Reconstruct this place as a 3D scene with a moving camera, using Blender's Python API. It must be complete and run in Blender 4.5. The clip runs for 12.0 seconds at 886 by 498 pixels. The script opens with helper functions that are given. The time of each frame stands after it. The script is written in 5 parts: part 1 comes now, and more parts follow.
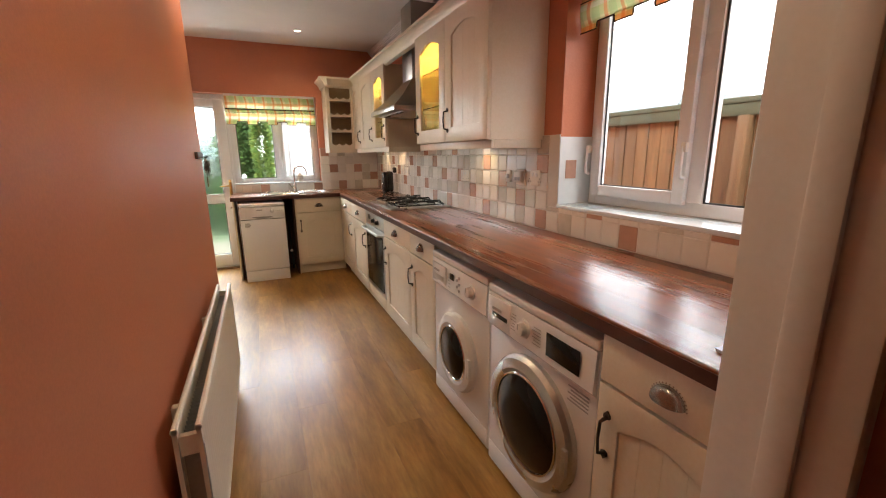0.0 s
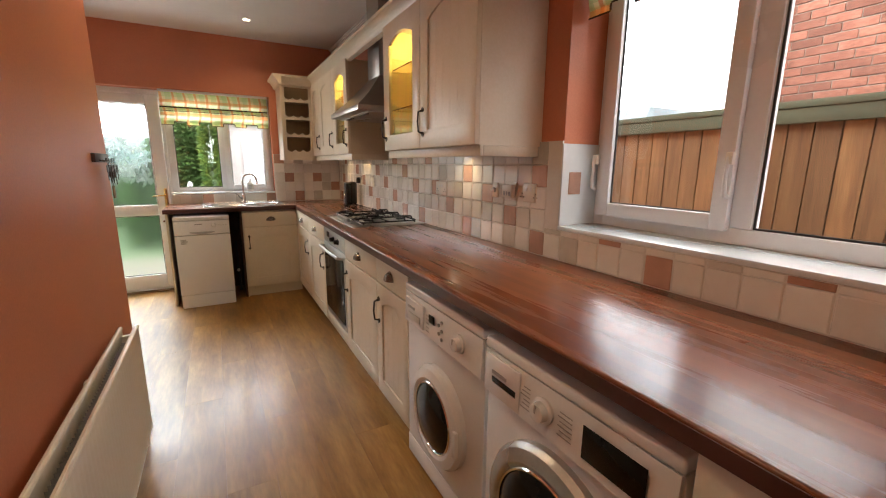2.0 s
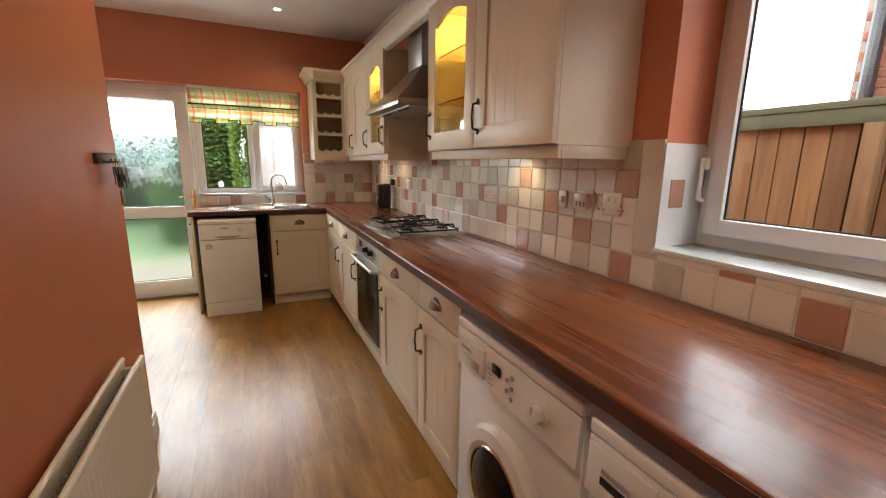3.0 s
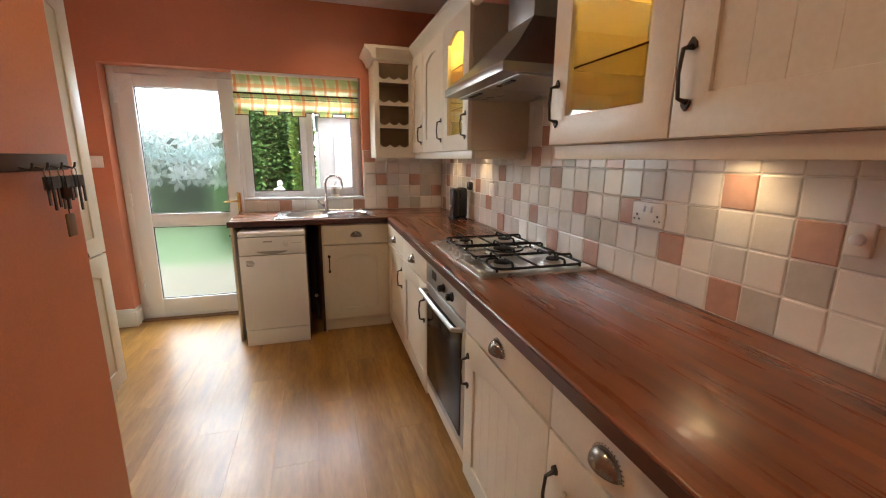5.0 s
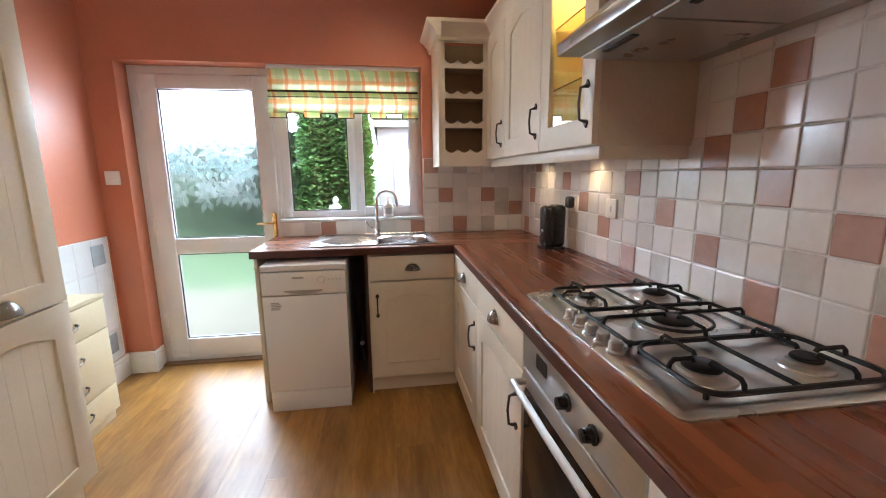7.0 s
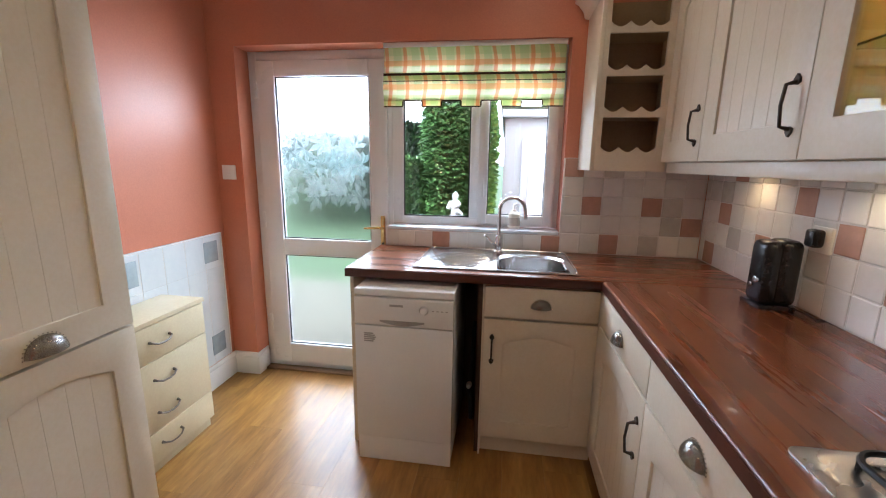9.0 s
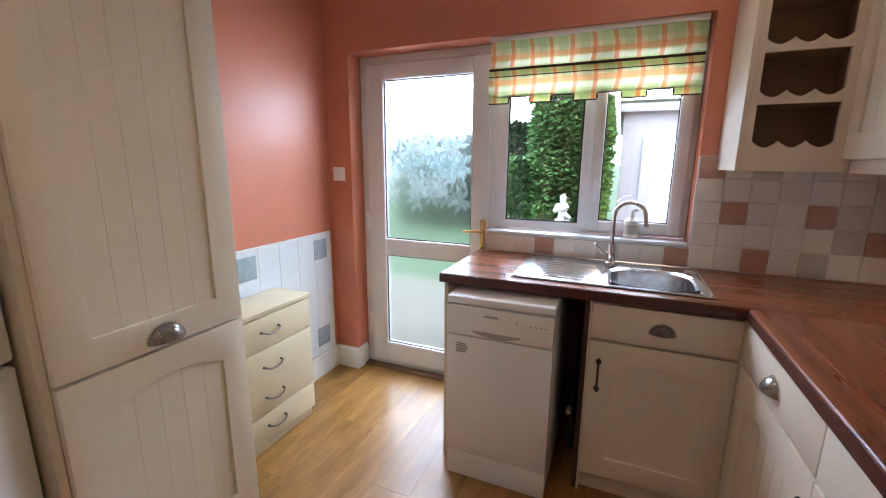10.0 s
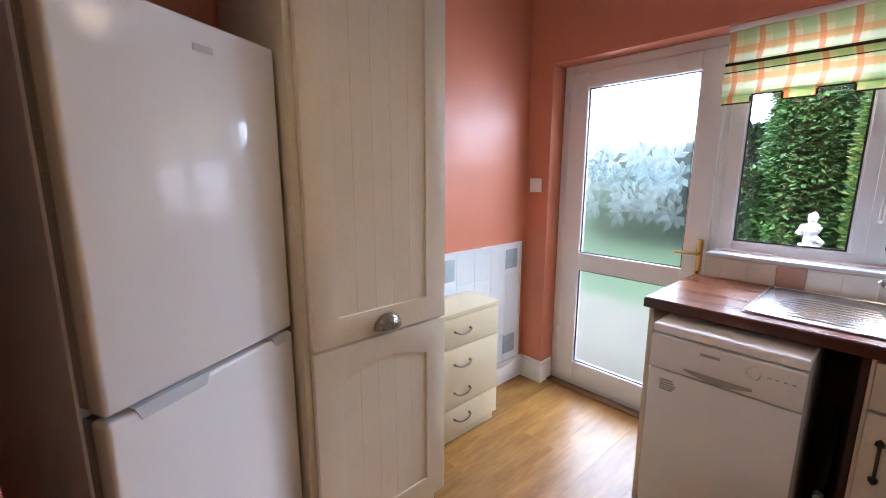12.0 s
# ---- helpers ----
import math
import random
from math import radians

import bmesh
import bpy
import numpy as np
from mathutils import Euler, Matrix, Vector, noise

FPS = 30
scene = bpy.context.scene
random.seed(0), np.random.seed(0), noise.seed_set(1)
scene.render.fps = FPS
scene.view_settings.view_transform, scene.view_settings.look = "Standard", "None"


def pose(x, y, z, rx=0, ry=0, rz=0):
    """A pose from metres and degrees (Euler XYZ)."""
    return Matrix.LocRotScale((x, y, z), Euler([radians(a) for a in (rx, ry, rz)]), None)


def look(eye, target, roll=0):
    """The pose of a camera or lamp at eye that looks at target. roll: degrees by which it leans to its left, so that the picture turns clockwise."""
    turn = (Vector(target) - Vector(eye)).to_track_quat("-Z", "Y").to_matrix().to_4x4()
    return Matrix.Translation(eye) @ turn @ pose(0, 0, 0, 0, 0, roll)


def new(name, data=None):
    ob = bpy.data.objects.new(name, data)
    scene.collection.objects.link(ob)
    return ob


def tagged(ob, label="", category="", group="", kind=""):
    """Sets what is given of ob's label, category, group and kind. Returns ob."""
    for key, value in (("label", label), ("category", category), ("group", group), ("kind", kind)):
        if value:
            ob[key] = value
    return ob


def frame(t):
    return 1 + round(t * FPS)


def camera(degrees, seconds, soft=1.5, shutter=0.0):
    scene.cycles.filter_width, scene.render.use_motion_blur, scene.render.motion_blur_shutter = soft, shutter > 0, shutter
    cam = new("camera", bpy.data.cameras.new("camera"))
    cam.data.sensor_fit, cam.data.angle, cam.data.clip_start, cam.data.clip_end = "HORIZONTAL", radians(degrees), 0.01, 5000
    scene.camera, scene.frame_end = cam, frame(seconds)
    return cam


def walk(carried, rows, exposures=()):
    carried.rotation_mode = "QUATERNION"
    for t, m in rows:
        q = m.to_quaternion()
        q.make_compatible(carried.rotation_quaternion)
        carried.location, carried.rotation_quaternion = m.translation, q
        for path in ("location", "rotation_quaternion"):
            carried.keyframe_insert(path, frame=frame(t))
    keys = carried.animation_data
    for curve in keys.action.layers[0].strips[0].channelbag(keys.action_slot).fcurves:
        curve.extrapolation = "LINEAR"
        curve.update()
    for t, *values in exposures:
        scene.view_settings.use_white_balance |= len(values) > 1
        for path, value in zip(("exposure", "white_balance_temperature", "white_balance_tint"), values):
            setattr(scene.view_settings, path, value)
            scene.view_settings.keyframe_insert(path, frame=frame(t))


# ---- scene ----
cam = camera(94.3, 12.0, soft=1.1)
PATH = [
    (0, (0.134, 0.317, 1.336), (0.918, 2.101, 0.888), -0.6),
    (0.5, (0.153, 0.393, 1.333), (1.018, 2.144, 0.902), -0.3),
    (1, (0.203, 0.509, 1.329), (1.134, 2.23, 0.918), 0.1),
    (1.5, (0.253, 0.62, 1.326), (1.207, 2.332, 0.926), 0.4),
    (2, (0.278, 0.757, 1.324), (1.219, 2.476, 0.926), 0.5),
    (2.5, (0.309, 0.96, 1.332), (1.2, 2.707, 0.938), 0.7),
    (3, (0.335, 1.131, 1.34), (1.162, 2.907, 0.937), 0.8),
    (3.5, (0.38, 1.334, 1.339), (1.139, 3.139, 0.933), 0.9),
    (3.7, (0.389, 1.409, 1.318), (1.128, 3.229, 0.939), 1.4),
    (5.3, (0.473, 2.115, 1.365), (1.02, 3.99, 0.935), 0.5),
    (5.5, (0.477, 2.2, 1.359), (1.018, 4.08, 0.945), 0.7),
    (6, (0.512, 2.406, 1.353), (0.998, 4.303, 0.947), 0.5),
    (6.5, (0.529, 2.631, 1.363), (0.956, 4.543, 0.961), 0.5),
    (6.7, (0.57, 2.714, 1.323), (0.933, 4.649, 0.971), -0.0),
    (8.3, (0.558, 3.243, 1.375), (0.562, 5.201, 0.969), 0.0),
    (8.5, (0.562, 3.312, 1.388), (0.483, 5.27, 0.991), 0.8),
    (9, (0.542, 3.414, 1.389), (0.262, 5.352, 0.984), 0.9),
    (9.5, (0.535, 3.489, 1.386), (0.021, 5.379, 0.979), 0.7),
    (10, (0.533, 3.545, 1.388), (-0.229, 5.349, 0.982), 0.4),
    (10.5, (0.515, 3.564, 1.389), (-0.466, 5.261, 0.994), 0.3),
    (11, (0.493, 3.558, 1.392), (-0.677, 5.135, 1.01), 0.4),
    (11.5, (0.477, 3.54, 1.389), (-0.855, 4.987, 1.023), 0.1),
    (12, (0.467, 3.521, 1.392), (-0.997, 4.835, 1.031), 0.1),
]
walk(cam, [(t, look(eye, target, roll)) for t, eye, target, roll in PATH], [(0, 0.58, 6800, 9), (1, 0.42, 6800, 9), (3, 0.32, 6850, 9), (3.7, 0.32, 6800, 9), (5.5, 0.40, 6400, 10), (6.5, 0.54, 5900, 10), (8.5, 0.26, 5700, 11), (10, 0.12, 5550, 13), (11, 0.08, 5450, 15), (12, 0.20, 5550, 18)])

# ---- world, sun and lamps ----
world = bpy.data.worlds.new("overcast_sky")
scene.world = world
world.use_nodes = True
wn = world.node_tree
sky = wn.nodes.new("ShaderNodeTexSky")
sky.sky_type, sky.sun_disc = "NISHITA", False
sky.sun_elevation, sky.sun_rotation = radians(42), radians(150)
sky.air_density, sky.dust_density, sky.ozone_density = 1.0, 4.0, 1.0
soft_sky = wn.nodes.new("ShaderNodeMixRGB")
soft_sky.inputs[0].default_value = 0.7
soft_sky.inputs[2].default_value = (11.0, 11.6, 12.4, 1)
wn.links.new(sky.outputs[0], soft_sky.inputs[1])
wn.links.new(soft_sky.outputs[0], wn.nodes["Background"].inputs[0])
wn.nodes["Background"].inputs[1].default_value = 0.62
sun_data = bpy.data.lights.new("sun", "SUN")
sun_data.energy, sun_data.angle, sun_data.color = 0.7, radians(15), (1, 0.96, 0.9)
sun = new("sun", sun_data)
sun.matrix_world = look((3, -4, 6), (0, 0, 0))

WX, FY, LX, NX, PY, CZ = 1.59, 5.74, -1.19, -0.19, 3.40, 2.585   # right wall, far wall, left wall, partition face, partition end, ceiling
WT, CF, UF = 0.915, 0.992, 1.25                                  # worktop top, base fronts, wall-unit fronts


def lamp(name, kind, energy, m, color=(1, 0.8, 0.55), size=0.1, spot=120, size_y=None):
    d = bpy.data.lights.new(name, kind)
    d.energy, d.color = energy, color
    if kind == "AREA":
        d.size = size
        if size_y:
            d.shape, d.size_y = "RECTANGLE", size_y
    else:
        d.shadow_soft_size = size
    if kind == "SPOT":
        d.spot_size, d.spot_blend = radians(spot), 0.6
    ob = new(name, d)
    ob.matrix_world = m
    return ob


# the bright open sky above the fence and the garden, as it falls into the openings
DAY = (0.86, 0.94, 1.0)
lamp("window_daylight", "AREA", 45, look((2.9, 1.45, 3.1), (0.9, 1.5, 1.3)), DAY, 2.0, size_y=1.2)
lamp("garden_daylight", "AREA", 300, look((0.1, 8.9, 3.5), (0.4, 4.2, 1.0)), DAY, 5.5, size_y=2.0)
lamp("door_daylight", "AREA", 11, look((-0.555, 6.03, 1.73), (0.4, 4.2, 1.0)), DAY, 0.58, size_y=0.3)


# ---- materials ----
def nodes_of(name):
    m = bpy.data.materials.new(name)
    m.use_nodes = True
    return m, m.node_tree.nodes, m.node_tree.links, m.node_tree.nodes["Principled BSDF"]


def mapped(n, l, scale, kind="Object"):
    tc, mp = n.new("ShaderNodeTexCoord"), n.new("ShaderNodeMapping")
    mp.inputs["Scale"].default_value = scale
    l.new(tc.outputs[kind], mp.inputs[0])
    return mp.outputs[0]


def noise_node(n, l, vec, scale, detail=4, rough=0.55):
    t = n.new("ShaderNodeTexNoise")
    t.inputs["Scale"].default_value, t.inputs["Detail"].default_value, t.inputs["Roughness"].default_value = scale, detail, rough
    l.new(vec, t.inputs["Vector"])
    return t.outputs["Fac"]


def ramp(n, l, fac, *stops):
    r = n.new("ShaderNodeValToRGB")
    e = r.color_ramp.elements
    e[0].position, e[0].color = stops[0][0], (*stops[0][1], 1)
    e[1].position, e[1].color = stops[-1][0], (*stops[-1][1], 1)
    for p, c in stops[1:-1]:
        e.new(p).color = (*c, 1)
    l.new(fac, r.inputs[0])
    return r.outputs[0]


def mix(n, l, fac, a, b, mode="MIX"):
    x = n.new("ShaderNodeMixRGB")
    x.blend_type = mode
    for i, v in enumerate((fac, a, b)):
        if hasattr(v, "links"):
            l.new(v, x.inputs[i])
        else:
            x.inputs[i].default_value = v if i == 0 else (*v, 1)
    return x.outputs[0]


def bump(n, l, b, height, strength=0.2, dist=0.002):
    k = n.new("ShaderNodeBump")
    k.inputs["Strength"].default_value, k.inputs["Distance"].default_value = strength, dist
    l.new(height, k.inputs["Height"])
    l.new(k.outputs[0], b.inputs["Normal"])


def paint(name, color, rough=0.5, metal=0.0, vary=0.12, grain=90, relief=0.08, coat=0.0, stretch=(1, 1, 1), spec=0.5):
    """A painted, moulded or metal surface: broad stains, fine grain and slight relief."""
    m, n, l, b = nodes_of(name)
    v = mapped(n, l, stretch)
    broad, fine = noise_node(n, l, v, 2.2, 5), noise_node(n, l, v, grain, 3)
    dark = tuple(c * (1 - vary) for c in color)
    lite = tuple(min(1, c * (1 + vary * 0.6)) for c in color)
    c = ramp(n, l, broad, (0.3, dark), (0.7, lite))
    c = mix(n, l, 0.06, c, ramp(n, l, fine, (0.35, (0.15,) * 3), (0.65, (0.9,) * 3)), "OVERLAY")
    l.new(c, b.inputs["Base Color"])
    r = n.new("ShaderNodeMapRange")
    r.inputs["To Min"].default_value, r.inputs["To Max"].default_value = max(0.02, rough - 0.07), min(1, rough + 0.09)
    l.new(broad, r.inputs["Value"])
    l.new(r.outputs[0], b.inputs["Roughness"])
    b.inputs["Metallic"].default_value, b.inputs["Coat Weight"].default_value = metal, coat
    b.inputs["Specular IOR Level"].default_value = spec
    if relief:
        bump(n, l, b, fine, relief)
    return m


def wood_material(name, tones, axis, rough, strips=None, coat=0.0, scale=1.0, per_piece=True, soft=0.22, along=0.9, spread=0.11, figure=False):
    """Grain stretched along axis (0 x, 1 y, 2 z), tone shifting from piece to piece."""
    m, n, l, b = nodes_of(name)
    s = [14 * scale] * 3
    s[axis] = along * scale
    info = n.new("ShaderNodeObjectInfo")
    add = n.new("ShaderNodeVectorMath")
    tc, mp = n.new("ShaderNodeTexCoord"), n.new("ShaderNodeMapping")
    mp.inputs["Scale"].default_value = s
    geo = n.new("ShaderNodeNewGeometry")
    l.new(geo.outputs["Position"] if per_piece else tc.outputs["Object"], add.inputs[0])
    sc = n.new("ShaderNodeVectorMath")
    sc.operation = "SCALE"
    sc.inputs[0].default_value, sc.inputs["Scale"].default_value = (13, 17, 11), 1
    l.new(info.outputs["Random"], sc.inputs["Scale"])
    l.new(sc.outputs[0], add.inputs[1])
    l.new(add.outputs[0], mp.inputs[0])
    g, fine = noise_node(n, l, mp.outputs[0], 1.6, 7, 0.62), noise_node(n, l, mp.outputs[0], 9, 4)
    c = ramp(n, l, g, (0.25, tones[0]), (0.5, tones[1]), (0.75, tones[2]))
    c = mix(n, l, soft, c, ramp(n, l, fine, (0.3, (0.2,) * 3), (0.7, (0.85,) * 3)), "OVERLAY")
    if figure:
        knots = noise_node(n, l, mp.outputs[0], 0.75, 3, 0.7)
        c = mix(n, l, ramp(n, l, knots, (0.60, (0, 0, 0)), (0.72, (0.5, 0.5, 0.5))), c, tuple(q * 0.55 for q in tones[0]))
    if strips:
        br = n.new("ShaderNodeTexBrick")
        br.inputs["Scale"].default_value, br.offset = 1, 0.37
        br.inputs["Brick Width"].default_value, br.inputs["Row Height"].default_value = strips
        br.inputs["Mortar Size"].default_value, br.inputs["Bias"].default_value = 0.0004, 0.0
        br.inputs["Color1"].default_value, br.inputs["Color2"].default_value = (0.24, 0.24, 0.24, 1), (0.68, 0.68, 0.68, 1)
        br.inputs["Mortar"].default_value = (0.3, 0.3, 0.3, 1)
        mq = n.new("ShaderNodeMapping")
        mq.inputs["Rotation"].default_value = (0, 0, 0 if axis == 0 else radians(90))
        l.new(geo.outputs["Position"], mq.inputs[0])
        l.new(mq.outputs[0], br.inputs["Vector"])
        c = mix(n, l, 0.55, c, br.outputs["Color"], "OVERLAY")
    else:
        tone = ramp(n, l, info.outputs["Random"], (0.0, (0.49 - spread,) * 3), (1.0, (0.49 + spread,) * 3))
        c = mix(n, l, 0.35 if soft < 0.2 else 0.6, c, tone, "OVERLAY")
    l.new(c, b.inputs["Base Color"])
    r = n.new("ShaderNodeMapRange")
    r.inputs["To Min"].default_value, r.inputs["To Max"].default_value = rough - 0.05, rough + 0.1
    l.new(g, r.inputs["Value"])
    l.new(r.outputs[0], b.inputs["Roughness"])
    b.inputs["Coat Weight"].default_value = coat
    bump(n, l, b, fine, 0.06)
    return m


def glass(name, color=(1, 1, 1), rough=0.0):
    m, n, l, b = nodes_of(name)
    b.inputs["Base Color"].default_value = (*color, 1)
    b.inputs["Roughness"].default_value, b.inputs["Transmission Weight"].default_value, b.inputs["IOR"].default_value = rough, 1, 1.45
    return m


def glow(name, color, strength):
    m, n, l, b = nodes_of(name)
    b.inputs["Base Color"].default_value = (*color, 1)
    b.inputs["Emission Color"].default_value, b.inputs["Emission Strength"].default_value = (*color, 1), strength
    return m


TERRACOTTA = paint("terracotta_wall_paint", (0.58, 0.205, 0.115), 0.43, vary=0.07, grain=160, relief=0.12)
WHITE_CEIL = paint("white_ceiling_paint", (0.78, 0.76, 0.74), 0.8, vary=0.05)
WHITE_GLOSS = paint("white_gloss_woodwork", (0.8, 0.79, 0.76), 0.3, vary=0.05)
UPVC = paint("white_upvc", (0.82, 0.83, 0.84), 0.28, vary=0.03, relief=0.02)
CREAM = paint("cream_foil_door", (0.72, 0.645, 0.525), 0.38, vary=0.06, relief=0.04)
CREAM_DARK = paint("cream_carcass", (0.64, 0.56, 0.43), 0.45, vary=0.06, relief=0.04)
BEECH = paint("pale_drawer_foil", (0.66, 0.57, 0.38), 0.42, vary=0.08, relief=0.05)
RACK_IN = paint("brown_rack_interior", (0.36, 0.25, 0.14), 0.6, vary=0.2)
ENAMEL = paint("white_appliance_enamel", (0.8, 0.805, 0.83), 0.22, vary=0.03, relief=0.02)
FRIDGE_W = paint("white_fridge_enamel", (0.80, 0.80, 0.83), 0.13, vary=0.03, grain=260, relief=0.02, coat=0.7)
GREY_PLASTIC = paint("grey_plastic", (0.35, 0.35, 0.36), 0.4, vary=0.08)
SILVER = paint("silver_trim", (0.55, 0.55, 0.54), 0.28, 0.85, vary=0.08)
HOB_STEEL = paint("satin_hob_steel", (0.66, 0.65, 0.63), 0.27, 1.0, vary=0.06, grain=300, relief=0.05)
STEEL = paint("brushed_steel", (0.56, 0.55, 0.53), 0.3, 1.0, vary=0.1, grain=300, relief=0.1, stretch=(1, 0.06, 1))
SINK_STEEL = paint("sink_steel", (0.62, 0.62, 0.62), 0.22, 1.0, vary=0.08)
CHROME = paint("chrome", (0.75, 0.75, 0.76), 0.1, 1.0, vary=0.04, relief=0)
PEWTER = paint("pewter_handle", (0.48, 0.45, 0.41), 0.24, 1.0, vary=0.2, grain=70, relief=0.2)
WIRE = paint("dark_pewter_wire", (0.17, 0.15, 0.13), 0.35, 0.9, vary=0.25)
IRON = paint("dark_iron_handle", (0.07, 0.055, 0.045), 0.45, 0.7, vary=0.3, grain=60, relief=0.3)
BLACK = paint("black_plastic", (0.015, 0.015, 0.016), 0.25, vary=0.2)
BLACK_IRON = paint("black_cast_iron", (0.010, 0.010, 0.011), 0.45, vary=0.3, relief=0.3, spec=0.25)
DARK_GLASS = paint("dark_glass", (0.010, 0.008, 0.007), 0.12, vary=0.1, relief=0, spec=0.22)
RUBBER = paint("dark_gasket", (0.03, 0.03, 0.032), 0.6, vary=0.2)
BRASS = paint("brass", (0.68, 0.48, 0.2), 0.25, 1.0, vary=0.12)
SOCKET_W = paint("ivory_plastic", (0.8, 0.77, 0.70), 0.3, vary=0.04)
GROUT = paint("pale_grout", (0.74, 0.71, 0.66), 0.9, vary=0.12)
RADIATOR_W = paint("radiator_enamel", (0.74, 0.69, 0.6), 0.32, vary=0.05)
# near-black brown: painted shade for gaps, also the floor base and bark
SHADOW_VOID = paint("dark_shade_and_bark", (0.06, 0.028, 0.018), 0.7, vary=0.3)
THRESHOLD = paint("worn_threshold_wood", (0.2, 0.11, 0.05), 0.5, vary=0.3)
MULLION_WOOD = paint("key_rack_wood", (0.05, 0.022, 0.012), 0.4, vary=0.25)
PANE = glass("clear_glass")
AMBER = glass("cabinet_glass", (1.0, 0.93, 0.7))
LAMP_ON = glow("lit_lamp", (1.0, 0.84, 0.6), 22)
FLOOR_WOOD = wood_material("oak_laminate", ((0.18, 0.079, 0.016), (0.32, 0.158, 0.036), (0.46, 0.262, 0.070)), 1, 0.33, coat=0.08, scale=0.45, soft=0.24, along=2.4, spread=0.06, figure=True)
WORK_Y = wood_material("red_block_laminate", ((0.135, 0.036, 0.013), (0.185, 0.053, 0.018), (0.245, 0.081, 0.028)), 1, 0.25, strips=(0.36, 0.032), coat=0.1, scale=0.7, soft=0.05, along=0.7)
WORK_X = wood_material("red_block_laminate_cross", ((0.135, 0.036, 0.013), (0.185, 0.053, 0.018), (0.245, 0.081, 0.028)), 0, 0.25, strips=(0.36, 0.032), coat=0.1, scale=0.7, soft=0.05, along=0.7)
DARK_EDGE = paint("dark_worktop_edge", (0.075, 0.022, 0.014), 0.3, vary=0.2)
FENCE = wood_material("larch_fence_board", ((0.085, 0.038, 0.012), (0.15, 0.074, 0.024), (0.21, 0.115, 0.043)), 2, 0.75, scale=1.3, spread=0.2)
FENCE_GREEN = paint("weathered_green_rail", (0.06, 0.066, 0.034), 0.85, vary=0.35)


def tile_material(name, color, vary):
    m, n, l, b = nodes_of(name)
    info = n.new("ShaderNodeObjectInfo")
    geo = n.new("ShaderNodeNewGeometry")
    lo, hi = tuple(c * (1 - vary) for c in color), tuple(min(1, c * (1 + vary * 0.5)) for c in color)
    c = ramp(n, l, info.outputs["Random"], (0.0, lo), (0.6, color), (1.0, hi))
    f = noise_node(n, l, geo.outputs["Position"], 28, 4)
    c = mix(n, l, 0.25, c, ramp(n, l, f, (0.3, (0.35,) * 3), (0.7, (0.65,) * 3)), "OVERLAY")
    l.new(c, b.inputs["Base Color"])
    b.inputs["Roughness"].default_value = 0.22
    b.inputs["Coat Weight"].default_value, b.inputs["Coat Roughness"].default_value = 0.9, 0.16
    bump(n, l, b, noise_node(n, l, geo.outputs["Position"], 18, 3), 0.3, 0.004)
    return m


TILE_CREAM = tile_material("cream_glazed_tile", (0.80, 0.765, 0.715), 0.10)
TILE_GREY = tile_material("greige_glazed_tile", (0.60, 0.565, 0.51), 0.12)
TILE_PINK = tile_material("rose_glazed_tile", (0.51, 0.295, 0.22), 0.12)
TILE_WHITE = tile_material("white_glazed_tile", (0.74, 0.79, 0.82), 0.05)


def plaid():
    """Green, yellow and orange check woven from stripes in x or y and in z."""
    m, n, l, b = nodes_of("plaid_cotton")
    geo, sep = n.new("ShaderNodeNewGeometry"), n.new("ShaderNodeSeparateXYZ")
    l.new(geo.outputs["Position"], sep.inputs[0])
    add = n.new("ShaderNodeMath")
    l.new(sep.outputs[0], add.inputs[0]), l.new(sep.outputs[1], add.inputs[1])

    def stripes(src, period, width, phase):
        a, f, c = n.new("ShaderNodeMath"), n.new("ShaderNodeMath"), n.new("ShaderNodeMath")
        a.operation, f.operation, c.operation = "MULTIPLY_ADD", "FRACT", "LESS_THAN"
        a.inputs[1].default_value, a.inputs[2].default_value, c.inputs[1].default_value = 1 / period, phase, width
        l.new(src, a.inputs[0]), l.new(a.outputs[0], f.inputs[0]), l.new(f.outputs[0], c.inputs[0])
        return c.outputs[0]

    def faded(src, k):
        q = n.new("ShaderNodeMath")
        q.operation = "MULTIPLY"
        q.inputs[1].default_value = k
        l.new(src, q.inputs[0])
        return q.outputs[0]
    h, z = add.outputs[0], sep.outputs[2]
    c = mix(n, l, faded(stripes(h, 0.098, 0.45, 0.1), 0.55), (0.86, 0.79, 0.50), (0.50, 0.66, 0.34))
    c = mix(n, l, faded(stripes(z, 0.125, 0.40, 0.3), 0.5), c, (0.54, 0.66, 0.32))
    c = mix(n, l, faded(stripes(z, 0.125, 0.18, 0.95), 0.6), c, (0.86, 0.86, 0.74))
    c = mix(n, l, faded(stripes(h, 0.098, 0.2, 0.55), 0.6), c, (0.80, 0.22, 0.06))
    c = mix(n, l, faded(stripes(z, 0.125, 0.22, 0.72), 0.55), c, (0.82, 0.33, 0.08))
    weave = noise_node(n, l, geo.outputs["Position"], 420, 2)
    c = mix(n, l, 0.2, c, ramp(n, l, weave, (0.3, (0.3,) * 3), (0.7, (0.7,) * 3)), "OVERLAY")
    l.new(c, b.inputs["Base Color"])
    b.inputs["Roughness"].default_value = 0.9
    bump(n, l, b, weave, 0.3)
    tr, ms = n.new("ShaderNodeBsdfTranslucent"), n.new("ShaderNodeMixShader")
    l.new(c, tr.inputs[0])
    ms.inputs[0].default_value = 0.6
    l.new(b.outputs[0], ms.inputs[1]), l.new(tr.outputs[0], ms.inputs[2])
    l.new(ms.outputs[0], n["Material Output"].inputs[0])
    return m


